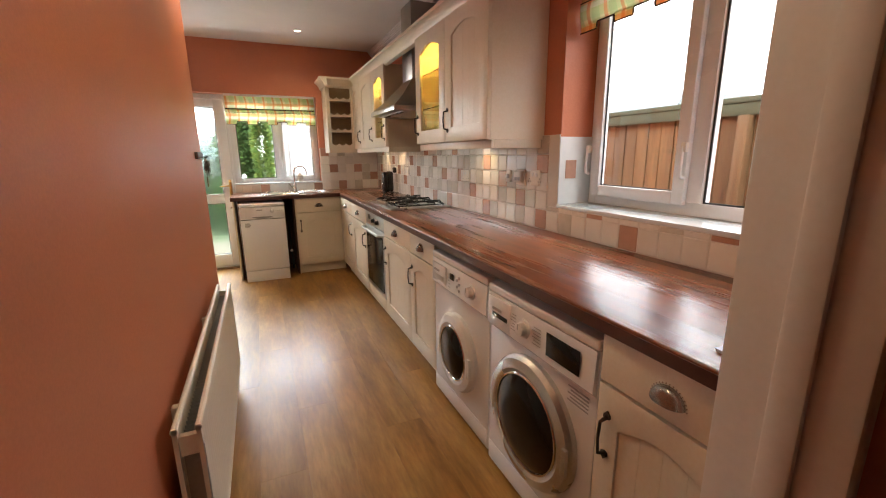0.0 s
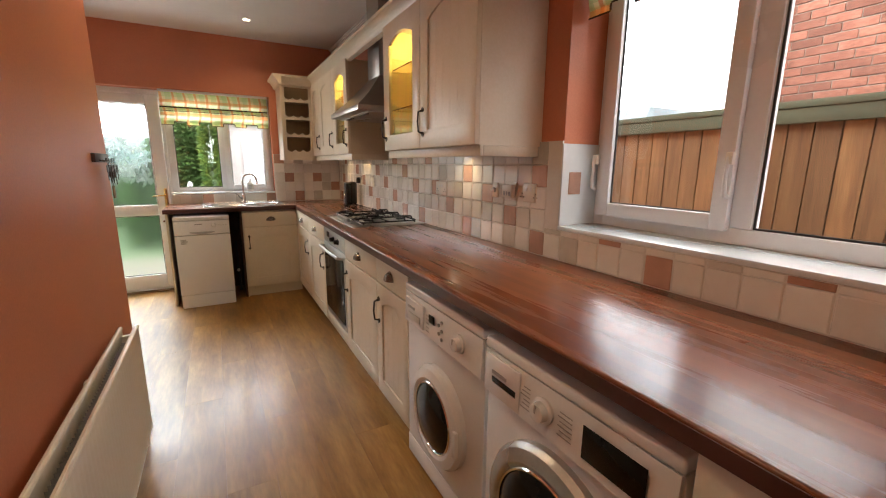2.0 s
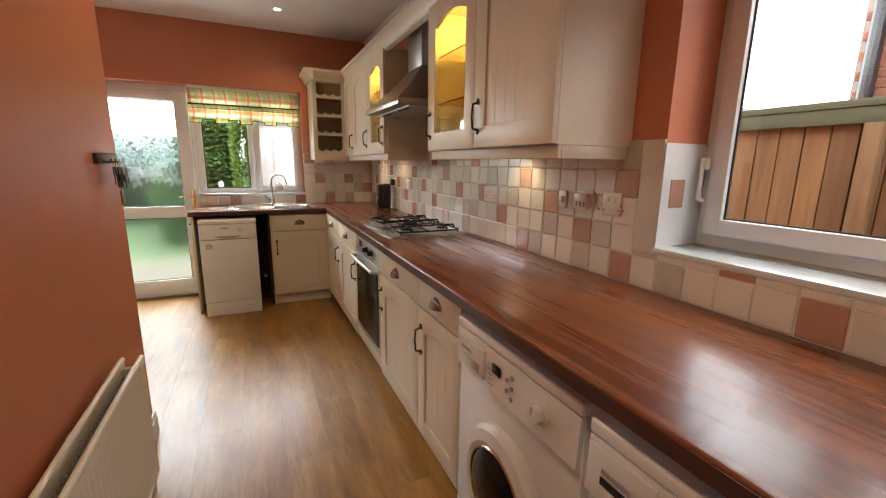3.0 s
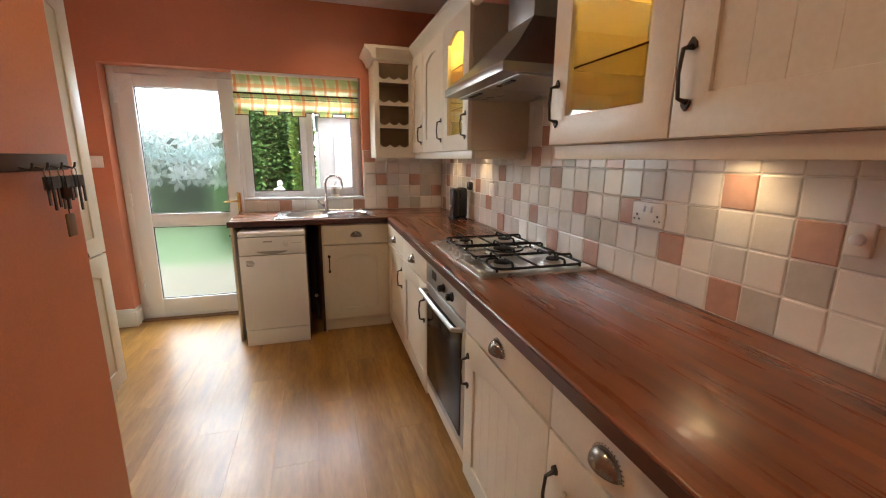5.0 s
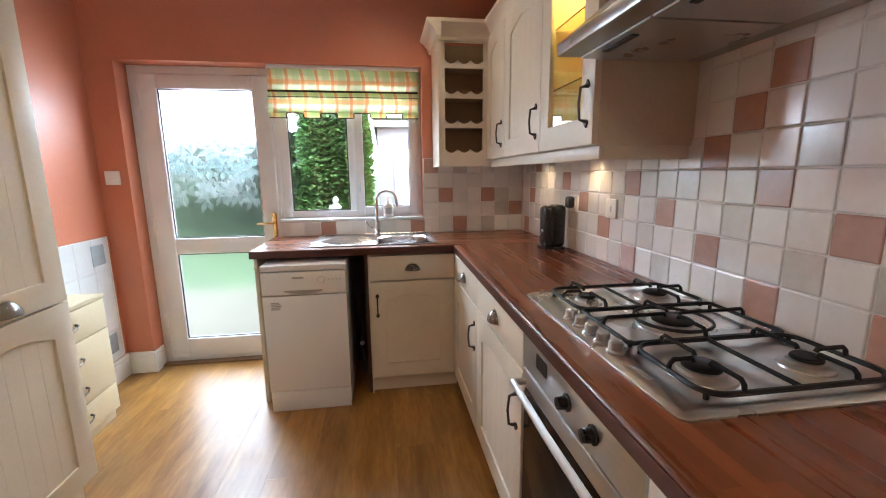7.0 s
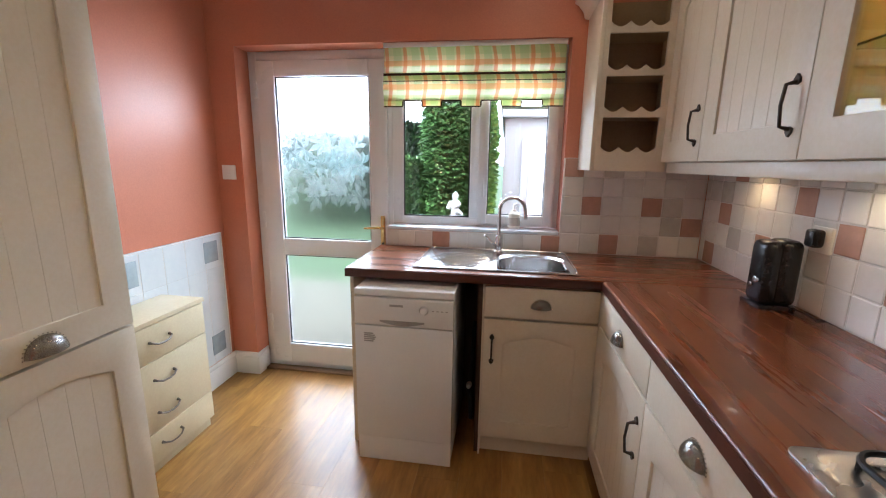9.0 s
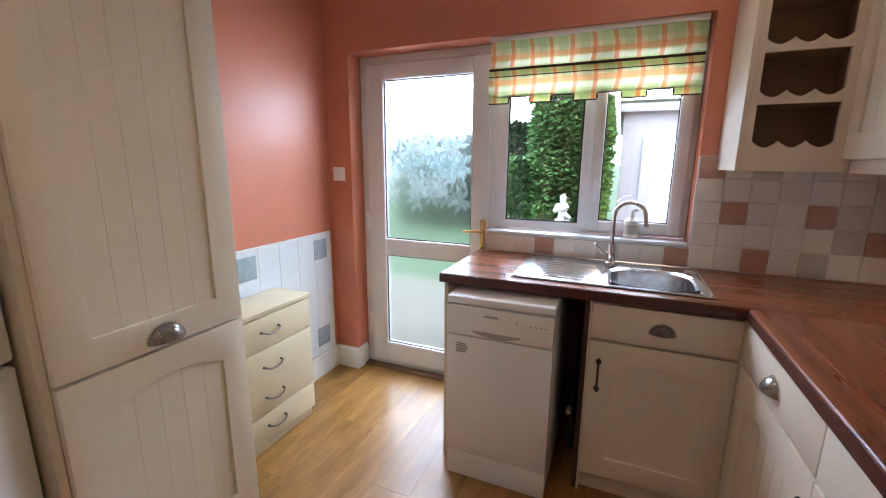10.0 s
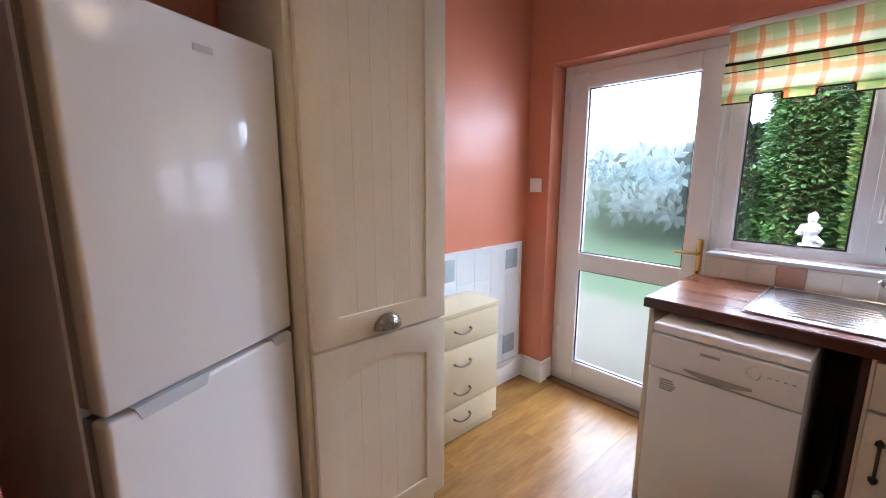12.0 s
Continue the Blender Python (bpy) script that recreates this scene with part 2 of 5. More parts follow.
PLAID = plaid()
TRIM_BROWN = paint("dark_brown_tape", (0.045, 0.022, 0.012), 0.85, vary=0.2)

# ---- building helpers ----
ORG = {}
FACE = {"-x": Matrix(((0, 0, -1), (-1, 0, 0), (0, 1, 0))).to_4x4(), "-y": Matrix(((1, 0, 0), (0, 0, -1), (0, 1, 0))).to_4x4(),
        "+x": Matrix(((0, 0, 1), (1, 0, 0), (0, 1, 0))).to_4x4()}


def facing(way, x, y, z):
    """Maps u across, v up, w outwards to the world, from the corner x, y, z of a front."""
    return Matrix.Translation((x, y, z)) @ FACE[way]


def box(bm, x0, x1, y0, y1, z0, z1, bevel=0.0, seg=2):
    vs = [bm.verts.new((x, y, z)) for x in (x0, x1) for y in (y0, y1) for z in (z0, z1)]
    fs = [bm.faces.new([vs[i] for i in q]) for q in ((0, 1, 3, 2), (4, 6, 7, 5), (0, 4, 5, 1), (2, 3, 7, 6), (0, 2, 6, 4), (1, 5, 7, 3))]
    if bevel:
        bmesh.ops.bevel(bm, geom=list({e for f in fs for e in f.edges}), offset=bevel, segments=seg, affect="EDGES", profile=0.5)
    return bm


def prism(bm, pts, w0, w1, axis=2):
    """Polygon in the two other axes, raised from w0 to w1 along axis."""
    def put(p, w):
        q = list(p)
        q.insert(axis, w)
        return bm.verts.new(q)
    a, b = [put(p, w0) for p in pts], [put(p, w1) for p in pts]
    bm.faces.new(a[::-1]), bm.faces.new(b)
    for i in range(len(a)):
        j = (i + 1) % len(a)
        bm.faces.new((a[i], a[j], b[j], b[i]))
    return bm


def tube(bm, pts, r, seg=10, closed=False, caps=True):
    """A round bar along points; r is one radius or one for each point."""
    pts = [Vector(p) for p in pts]
    rings, up = [], None
    for i, p in enumerate(pts):
        a, b = pts[i - 1] if (i or closed) else p, pts[(i + 1) % len(pts)] if (i + 1 < len(pts) or closed) else p
        d = (b - a).normalized()
        if up is None:
            up = d.orthogonal().normalized()
        up = (up - d * up.dot(d)).normalized()
        side = d.cross(up)
        rr = r[i] if isinstance(r, (list, tuple)) else r
        rings.append([bm.verts.new(p + (up * math.cos(k * math.tau / seg) + side * math.sin(k * math.tau / seg)) * rr) for k in range(seg)])
    for i in range(len(rings) if closed else len(rings) - 1):
        a, b = rings[i], rings[(i + 1) % len(rings)]
        for k in range(seg):
            bm.faces.new((a[k], a[(k + 1) % seg], b[(k + 1) % seg], b[k]))
    if caps and not closed:
        bm.faces.new(rings[0][::-1]), bm.faces.new(rings[-1])
    return bm


def lathe(bm, profile, centre, axis="z", seg=32):
    """Turns (radius, height) pairs round an axis through centre."""
    rings = []
    for r, h in profile:
        ring = []
        for k in range(seg):
            c, s = r * math.cos(k * math.tau / seg), r * math.sin(k * math.tau / seg)
            p = {"z": (c, s, h), "x": (h, c, s), "y": (s, h, c)}[axis]
            ring.append(bm.verts.new(Vector(centre) + Vector(p)))
        rings.append(ring)
    for a, b in zip(rings, rings[1:]):
        for k in range(seg):
            bm.faces.new((a[k], a[(k + 1) % seg], b[(k + 1) % seg], b[k]))
    bm.faces.new(rings[0][::-1]), bm.faces.new(rings[-1])
    return bm


def part(name, bm, material, parent=None, label="", smooth=True):
    """Links a bmesh as one mesh object under a thing or a part."""
    org = ORG.get(parent.name, Vector()) if parent else Vector()
    if org.length:
        bmesh.ops.translate(bm, vec=-org, verts=bm.verts)
    bmesh.ops.recalc_face_normals(bm, faces=bm.faces)
    me = bpy.data.meshes.new(name)
    bm.to_mesh(me)
    bm.free()
    me.materials.append(material)
    if smooth:
        me.polygons.foreach_set("use_smooth", [True] * len(me.polygons))
        me.set_sharp_from_angle(angle=radians(35))
    ob = new(name, me)
    if parent:
        ob.parent = parent
        ORG[ob.name] = org
    if label:
        ob["label"] = label
    return ob


def thing(name, at, label, category, group="", kind=""):
    ob = new(name)
    ob.location = at
    ob.empty_display_size = 0.1
    ORG[ob.name] = Vector(at)
    return tagged(ob, label, category, group, kind)


def solid(name, boxes, material, label, category="", bevel=0.0, kind="structure"):
    bm = bmesh.new()
    for b in boxes:
        box(bm, *b, bevel)
    return tagged(part(name, bm, material), label, category or name.split("_")[0], kind=kind)


def B(*boxes, bevel=0.0, m=None, seg=2):
    bm = bmesh.new()
    for b in boxes:
        box(bm, *b, bevel, seg)
    if m is not None:
        bmesh.ops.transform(bm, matrix=m, verts=bm.verts)
    return bm


def T(pts, r, seg=10, m=None, closed=False):
    bm = tube(bmesh.new(), pts, r, seg, closed)
    if m is not None:
        bmesh.ops.transform(bm, matrix=m, verts=bm.verts)
    return bm


def arc(cx, cz, r, a0, a1, n=12):
    return [(cx + r * math.cos(radians(a0 + (a1 - a0) * i / n)), cz + r * math.sin(radians(a0 + (a1 - a0) * i / n))) for i in range(n + 1)]


# ---- structure ----
SILL, WTOP, WY0, WY1 = 1.07, 2.20, 0.86, 2.09      # right window opening
floor = solid("floor", [(-1.35, 1.75, -2.2, 5.92, -0.12, -0.012)], SHADOW_VOID, "warm oak laminate plank floor of the kitchen", "floor")
ceiling = solid("ceiling", [(-1.35, 1.75, -2.2, 5.94, CZ, CZ + 0.12)], WHITE_CEIL, "smooth white painted ceiling", "ceiling")
wall_east = solid("wall_east", [(WX, WX + 0.24, -2.2, WY0, 0, CZ), (WX, WX + 0.24, WY1, FY, 0, CZ), (WX, WX + 0.24, WY0, WY1, 0, SILL - 0.02), (WX, WX + 0.24, WY0, WY1, WTOP, CZ)],
                  TERRACOTTA, "terracotta painted wall with tiled splashback and a window", "wall")
DX0, DX1, VX1, HEAD = -1.022, -0.125, 0.855, 2.03      # back door and sink window opening
wall_north = solid("wall_north", [(LX - 0.15, DX0, FY, FY + 0.26, 0, CZ), (VX1, WX + 0.24, FY, FY + 0.26, 0, CZ), (DX0, VX1, FY, FY + 0.26, HEAD, CZ), (DX1, VX1, FY, FY + 0.26, 0, 1.01)],
                   TERRACOTTA, "terracotta end wall with glazed door and sink window", "wall")
wall_west = solid("wall_west", [(LX - 0.15, LX, 0.4, FY, 0, CZ)], TERRACOTTA, "terracotta painted side wall behind the drawers", "wall")
partition = solid("wall_partition", [(NX - 0.12, NX, -2.2, PY, 0, CZ)], TERRACOTTA, "terracotta satin painted partition wall carrying a radiator", "wall")
JX, JY = 0.75, 0.645                                  # doorway jamb
wall_south = solid("wall_south", [(JX, WX, JY - 0.14, JY, 0, CZ), (NX, JX, JY - 0.14, JY, 2.06, CZ), (LX - 0.15, NX - 0.12, 0.25, 0.4, 0, CZ)],
                   TERRACOTTA, "wall with the doorway into the kitchen", "wall")
hall_end = solid("wall_hall", [(NX - 0.12, WX, -2.34, -2.2, 0, CZ)], TERRACOTTA, "plain wall closing the room behind", "wall")
door_lining = solid("door_lining", [(JX - 0.03, JX, JY - 0.15, JY + 0.01, 0, 2.06), (JX - 0.042, JX - 0.0305, JY - 0.10, JY - 0.06, 0, 2.03), (NX, JX - 0.03, JY - 0.15, JY + 0.01, 2.03, 2.06)], WHITE_GLOSS, "white painted door lining of the doorway", "door frame", 0.004)
solid("architrave", [(JX, JX + 0.06, JY, JY + 0.018, 0, 2.12)], WHITE_GLOSS, "white painted architrave round the doorway", "trim", 0.004)


def skirting(bm, x0, x1, y0, y1, h=0.15):
    box(bm, x0, x1, y0, y1, 0, h * 0.8, 0.002)
    box(bm, x0 + (0.004 if x1 - x0 < 0.05 else 0), x1 - (0.004 if x1 - x0 < 0.05 else 0), y0 + (0.004 if y1 - y0 < 0.05 else 0), y1, h * 0.8, h, 0.003)


bm = bmesh.new()
skirting(bm, LX, LX + 0.018, 5.19, FY)
skirting(bm, LX + 0.018, DX0, FY - 0.018, FY)
skirting(bm, DX0, DX0 + 0.016, FY - 0.018, FY + 0.11)
tagged(part("baseboard", bm, WHITE_GLOSS), "white moulded skirting board along the end walls", "skirting board", kind="structure")
bm = bmesh.new()
skirting(bm, NX, NX + 0.018, 0.7, PY, 0.12)
tagged(part("baseboard", bm, RADIATOR_W), "cream painted skirting board under the radiator", "skirting board", kind="structure")

bm = bmesh.new()
for k in range(6):                                   # coved cornice over the wall units
    box(bm, WX - 0.07 + k * 0.011, WX, 0.62, FY, CZ - 0.012 * (k + 1), CZ - 0.012 * k)
tagged(part("ceiling_cornice", bm, WHITE_CEIL), "white coved plaster cornice", "cornice", kind="structure")


def handle_bar(parent, m, length=0.11):
    """Forged bow handle with spade ends, upright along v."""
    bm = T([(0, 0, 0.004), (0, 0.006, 0.026), (0, length * 0.5, 0.031), (0, length - 0.006, 0.026), (0, length, 0.004)], [0.0065, 0.0045, 0.0042, 0.0045, 0.0065], 8)
    for v0, s in ((0, -1), (length, 1)):
        prism(bm, [(0, v0 + s * 0.019), (-0.010, v0 + s * 0.008), (-0.011, v0 - s * 0.002), (0, v0 - s * 0.007), (0.011, v0 - s * 0.002), (0.010, v0 + s * 0.008)], 0.0, 0.006)
    bmesh.ops.transform(bm, matrix=m, verts=bm.verts)
    return part("handle", bm, IRON, parent, "dark forged iron handle")


def handle_cup(parent, m, w=0.088):
    """Half-dome cup pull, open below, with a beaded rim."""
    bm = bmesh.new()
    H, D, n = w * 0.46, w * 0.33, 16
    rows = []
    for i in range(8):
        p = math.pi * 0.5 * i / 7
        rows.append([bm.verts.new((w * 0.5 * math.cos(t), H * math.sin(t) * math.sin(p) - 0.012, 0.002 + D * math.sin(t) * math.cos(p))) for t in [math.pi * (k + 0.15) / (n + 0.3) for k in range(n + 1)]])
    for a, b in zip(rows, rows[1:]):
        for k in range(n):
            bm.faces.new((a[k], a[k + 1], b[k + 1], b[k]))
    bmesh.ops.solidify(bm, geom=bm.faces[:], thickness=0.002)
    for k in range(17):
        t = math.pi * k / 16
        bmesh.ops.create_icosphere(bm, subdivisions=1, radius=0.002, matrix=Matrix.Translation((w * 0.53 * math.cos(t), (H + 0.003) * math.sin(t) - 0.012, 0.002)))
    bmesh.ops.transform(bm, matrix=m, verts=bm.verts)
    return part("handle", bm, PEWTER, parent, "pewter cup handle")


def front_door(parent, m, w, h, handle="r", high=False, arch=True, glazed=False, cup=False, name="door", boards=True):
    """A cottage door: frame, arched top rail and tongue-and-groove boards, or a pane."""
    st, rb, rt = (0.09, 0.09, 0.08) if w > 0.45 else (0.075, 0.085, 0.075)
    rise = 0.04 if arch else 0.0
    u0, u1, v0, v1 = st, w - st, rb, h - rt - rise
    bm = bmesh.new()
    inner = [(u0, v0), (u1, v0), (u1, v1)] + [(u1 - (u1 - u0) * k / 12, v1 + rise * math.sin(math.pi * k / 12)) for k in range(1, 12)] + [(u0, v1)]
    outer = [(0.002, 0.002), (w - 0.002, 0.002), (w - 0.002, h - 0.002)] + [(u1 - (u1 - u0) * k / 12, h - 0.002) for k in range(1, 12)] + [(0.002, h - 0.002)]
    io, ii, oo, oi = ([bm.verts.new((*p, z)) for p in q] for q, z in ((inner, 0.021), (inner, 0.0), (outer, 0.021), (outer, 0.0)))
    for k in range(len(inner)):
        j = (k + 1) % len(inner)
        for a, b in ((oo, io), (io, ii), (ii, oi), (oi, oo)):
            bm.faces.new((a[k], a[j], b[j], b[k]))
    rim = [bm.edges.get((q[k], q[(k + 1) % len(q)])) for q in (oo, io) for k in range(len(q))]
    bmesh.ops.bevel(bm, geom=rim, offset=0.0022, segments=2, affect="EDGES", profile=0.5)
    bmesh.ops.transform(bm, matrix=m, verts=bm.verts)
    d = part(name, bm, CREAM, parent, "cream cottage door with glass pane" if glazed else "cream tongue-and-groove cottage door")
    if not glazed:
        part("panel", B((u0 - 0.004, u1 + 0.004, v0 - 0.004, h - 0.03, 0.0005, 0.0112), m=m), CREAM, d)
    if boards and not glazed:
        n = max(2, round((u1 - u0) / 0.07))
        for k in range(n):
            s = u0 + (u1 - u0) * k / n
            part("board", B((s, s + (u1 - u0) / n, v0 - 0.004, h - rt, 0.0113, 0.0131), bevel=0.0013, seg=2, m=m), CREAM, d, "", False)
    if glazed:
        p = part("pane", B((u0 - 0.005, u1 + 0.005, v0 - 0.005, h - rt, 0.006, 0.010), m=m), AMBER, d, "clear reeded glass pane")
        p.visible_shadow = False
    if handle:
        if cup:
            handle_cup(d, m @ Matrix.Translation((w / 2, 0.045, 0.021)))
        else:
            u = w - 0.04 if handle == "r" else 0.04
            v = h - 0.20 if high else 0.075
            handle_bar(d, m @ Matrix.Translation((u, v, 0.021)))
    return d


def drawer_front(parent, m, w, h):
    d = part("drawer_front", B((0.002, w - 0.002, 0.002, h - 0.002, 0, 0.02), bevel=0.003, m=m), CREAM, parent, "plain cream drawer front")
    handle_cup(d, m @ Matrix.Translation((w / 2, h * 0.46, 0.02)))
    return d


BASE = "cream fitted base units"


def base_unit(y1, w, handle="r", label="cream cottage base unit with one drawer and a boarded door", front=CF):
    """A floor unit of the long run, its front towards the room; y1 is its far side."""
    c = thing("base_cabinet", (front + 0.3, y1 - w / 2, 0), label, "cabinet", BASE)
    part("carcass", B((front, WX - 0.03, y1 - w + 0.001, y1 - 0.001, 0.10, 0.868), bevel=0.001), CREAM_DARK, c)
    part("plinth", B((front + 0.045, front + 0.063, y1 - w, y1, 0, 0.099)), CREAM, c)
    m = facing("-x", front - 0.001, y1, 0.11)
    front_door(c, m, w, 0.617, handle, True)
    drawer_front(c, facing("-x", front - 0.001, y1, 0.731), w, 0.136)
    return c


# far to near along the window wall
base_unit(5.13, 0.575, "r")
base_unit(4.555, 0.615, "r")
base_unit(3.35, 0.60, "l")
base_unit(2.75, 0.41, "l", "narrow cream cottage base unit beside the washing machine")
base_unit(1.08, 0.41, "l", "cream cottage base unit beside the tumble dryer", CF - 0.035)

# ---- worktop, sink unit, peninsula ----
XF, PX0, PY0 = 0.974, -0.165, 5.168                    # worktop front, peninsula end and front
bm = bmesh.new()
HX0, HX1, HY0, HY1 = 1.048, 1.566, 3.376, 4.126          # hob
box(bm, XF, WX - 0.002, 0.65, PY0, WT - 0.04, WT, 0.008, 3)
for v in bm.verts:                                     # the run stands out further towards the doorway
    if v.co.x < XF + 0.05:
        v.co.x -= 0.0124 * (PY0 - v.co.y)
worktop = tagged(part("worktop", bm, WORK_Y), "long glossy red-brown block-pattern laminate worktop", "worktop")
front = [(XF - 0.0124 * (PY0 - y) - d, y) for y, d in ((0.652, 0.0025), (PY0 - 0.004, 0.0025), (PY0 - 0.004, -0.004), (0.652, -0.004))]
part("front_edge", prism(bmesh.new(), front, WT - 0.0405, WT - 0.007), DARK_EDGE, worktop, "dark red laminate front edge")
bm = bmesh.new()
SX0, SX1, SY0, SY1 = 0.138, 0.89, 5.23, 5.71
BX0, BX1, BY0, BY1 = 0.53, 0.85, 5.27, 5.59           # sink bowl
for b in ((PX0, BX0, PY0, FY - 0.002), (BX1, WX - 0.002, PY0, FY - 0.002), (BX0, BX1, PY0, BY0), (BX0, BX1, BY1, FY - 0.002)):
    box(bm, *b, WT - 0.04, WT - 0.0005)
return_top = tagged(part("worktop", bm, WORK_X), "red-brown block laminate worktop under the sink window", "worktop")
part("front_edge", B((PX0 - 0.003, XF, PY0 - 0.004, PY0 - 0.0002, WT - 0.041, WT - 0.004), (PX0 - 0.004, PX0 - 0.0002, PY0, FY - 0.004, WT - 0.041, WT - 0.004), bevel=0.001), DARK_EDGE, return_top, "dark red laminate edging")

c = thing("sink_cabinet", (0.69, 5.4, 0), "cream cottage sink base unit with dummy drawer and door", "cabinet", BASE)
part("carcass", B((0.478, 0.978, 5.205, 5.7, 0.10, 0.70), (0.478, 0.978, 5.205, 5.225, 0.70, 0.868)), CREAM_DARK, c)
part("end_panel", B((0.470, 0.478, 5.195, 5.7, 0.0, 0.868)), CREAM, c)
part("plinth", B((0.478, 1.0, 5.235, 5.25, 0, 0.099)), CREAM, c)
front_door(c, facing("-y", 0.478, 5.204, 0.105), 0.50, 0.602, "l", True, boards=False)
drawer_front(c, facing("-y", 0.478, 5.204, 0.714), 0.50, 0.148)
part("filler", B((0.978, 0.999, 5.135, 5.203, 0.1, 0.868)), CREAM, c)
p = thing("end_panel", (PX0 + 0.02, 5.45, 0), "cream end panel carrying the free end of the sink worktop", "panel")
part("board", B((PX0 + 0.012, PX0 + 0.03, 5.19, FY - 0.004, 0.0, WT - 0.042), bevel=0.001), CREAM_DARK, p)
part("rail_end", T([(PX0 + 0.012, 5.27, 0.80), (PX0 - 0.012, 5.27, 0.80)], [0.006, 0.009]), CHROME, p, "small chrome towel-rail end")
# added dark sheets: the shade in this gap is put into their colour
v = thing("recess_shade", (0.36, 5.5, 0), "dark boards added as painted shade in the gap beside the dishwasher", "panel")
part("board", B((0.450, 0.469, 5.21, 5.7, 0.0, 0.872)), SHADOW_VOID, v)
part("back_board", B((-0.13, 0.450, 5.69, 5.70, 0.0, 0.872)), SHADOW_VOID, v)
h = thing("waste_hose", (0.415, 5.45, 0), "grey plumbing hose and valve in the gap", "hose")
part("pipe", T([(0.410, 5.66, 0.5), (0.410, 5.5, 0.3), (0.400, 5.42, 0.22), (0.415, 5.40, 0.16), (0.415, 5.45, 0.02)], 0.011), RUBBER, h)
part("valve", T([(0.405, 5.42, 0.24), (0.405, 5.36, 0.26)], [0.016, 0.012]), SOCKET_W, h)

# sink
s = thing("sink", (0.46, 5.45, WT), "inset stainless steel sink with ribbed drainer and rounded bowl", "sink")


def loop(x0, x1, y0, y1, r, n=6):
    pts = []
    for cx, cy, a in ((x1 - r, y1 - r, 0), (x0 + r, y1 - r, 90), (x0 + r, y0 + r, 180), (x1 - r, y0 + r, 270)):
        pts += [(cx + r * math.cos(radians(a + 90 * i / n)), cy + r * math.sin(radians(a + 90 * i / n))) for i in range(n + 1)]
    return pts


def basin(bm, loops):
    """Joins closed loops (points, height) into one skin and closes the last."""
    rings = [[bm.verts.new((x, y, z)) for x, y in pts] for pts, z in loops]
    for a, b in zip(rings, rings[1:]):
        for k in range(len(a)):
            bm.faces.new((a[k], a[(k + 1) % len(a)], b[(k + 1) % len(b)], b[k]))
    bm.faces.new(rings[-1])
    return bm


bx0, bx1, by0, by1 = BX0 + 0.004, BX1 - 0.004, BY0 + 0.004, BY1 - 0.004
part("bowl", basin(bmesh.new(), [(loop(bx0 - 0.012, bx1 + 0.012, by0 - 0.012, by1 + 0.012, 0.10), WT + 0.0045), (loop(bx0, bx1, by0, by1, 0.10), WT - 0.004), (loop(bx0 + 0.006, bx1 - 0.006, by0 + 0.006, by1 - 0.006, 0.10), WT - 0.06),
     (loop(bx0 + 0.015, bx1 - 0.015, by0 + 0.015, by1 - 0.015, 0.09), WT - 0.14), (loop(bx0 + 0.04, bx1 - 0.04, by0 + 0.04, by1 - 0.04, 0.08), WT - 0.155)]), SINK_STEEL, s)
part("drainer", B((SX0, BX0 - 0.006, SY0, SY1, WT + 0.0005, WT + 0.004), (BX0 - 0.006, SX1, SY0, by0 - 0.008, WT + 0.0005, WT + 0.004), (BX0 - 0.006, SX1, by1 + 0.008, SY1, WT + 0.0005, WT + 0.004), (bx1 + 0.008, SX1, by0 - 0.008, by1 + 0.008, WT + 0.0005, WT + 0.004), bevel=0.0012), SINK_STEEL, s)
part("rim", T([(x, y, WT + 0.004) for x, y in loop(SX0 + 0.004, SX1 - 0.004, SY0 + 0.004, SY1 - 0.004, 0.03)], 0.0045, 6, closed=True), SINK_STEEL, s)
for k in range(9):
    y = 5.285 + k * 0.034
    part("rib", T([(0.18 + 0.012 * abs(k - 4), y, WT + 0.003), (0.30, y + 0.004 * math.sin(k), WT + 0.0065), (0.49 - 0.006 * abs(k - 4), y, WT + 0.003)], [0.003, 0.0055, 0.004], 6), SINK_STEEL, s)
part("waste", lathe(bmesh.new(), [(0.034, 0), (0.034, 0.003), (0.02, 0.003), (0.012, 0.0)], (0.69, 5.43, WT - 0.154)), CHROME, s, "round chrome waste")

tap = thing("mixer_tap", (0.525, 5.655, WT), "chrome swan-neck mixer tap with side lever behind the sink", "tap")
part("base", lathe(bmesh.new(), [(0.026, 0), (0.026, 0.006), (0.019, 0.012), (0.019, 0.075), (0.015, 0.088), (0.011, 0.095)], (0.525, 5.655, WT + 0.004)), CHROME, tap)
neck = [(0.525, 5.655, WT + 0.09), (0.525, 5.655, WT + 0.20)] + [(0.525 + 0.068 - 0.068 * math.cos(radians(a)), 5.655 - 0.035 * a / 180, WT + 0.235 + 0.068 * math.sin(radians(a))) for a in range(0, 176, 16)] + [(0.662, 5.592, WT + 0.20)]
part("spout", T(neck, 0.0105, 12), CHROME, tap)
part("lever", T([(0.51, 5.655, WT + 0.05), (0.49, 5.62, WT + 0.06), (0.45, 5.605, WT + 0.105)], [0.012, 0.007, 0.005]), CHROME, tap)

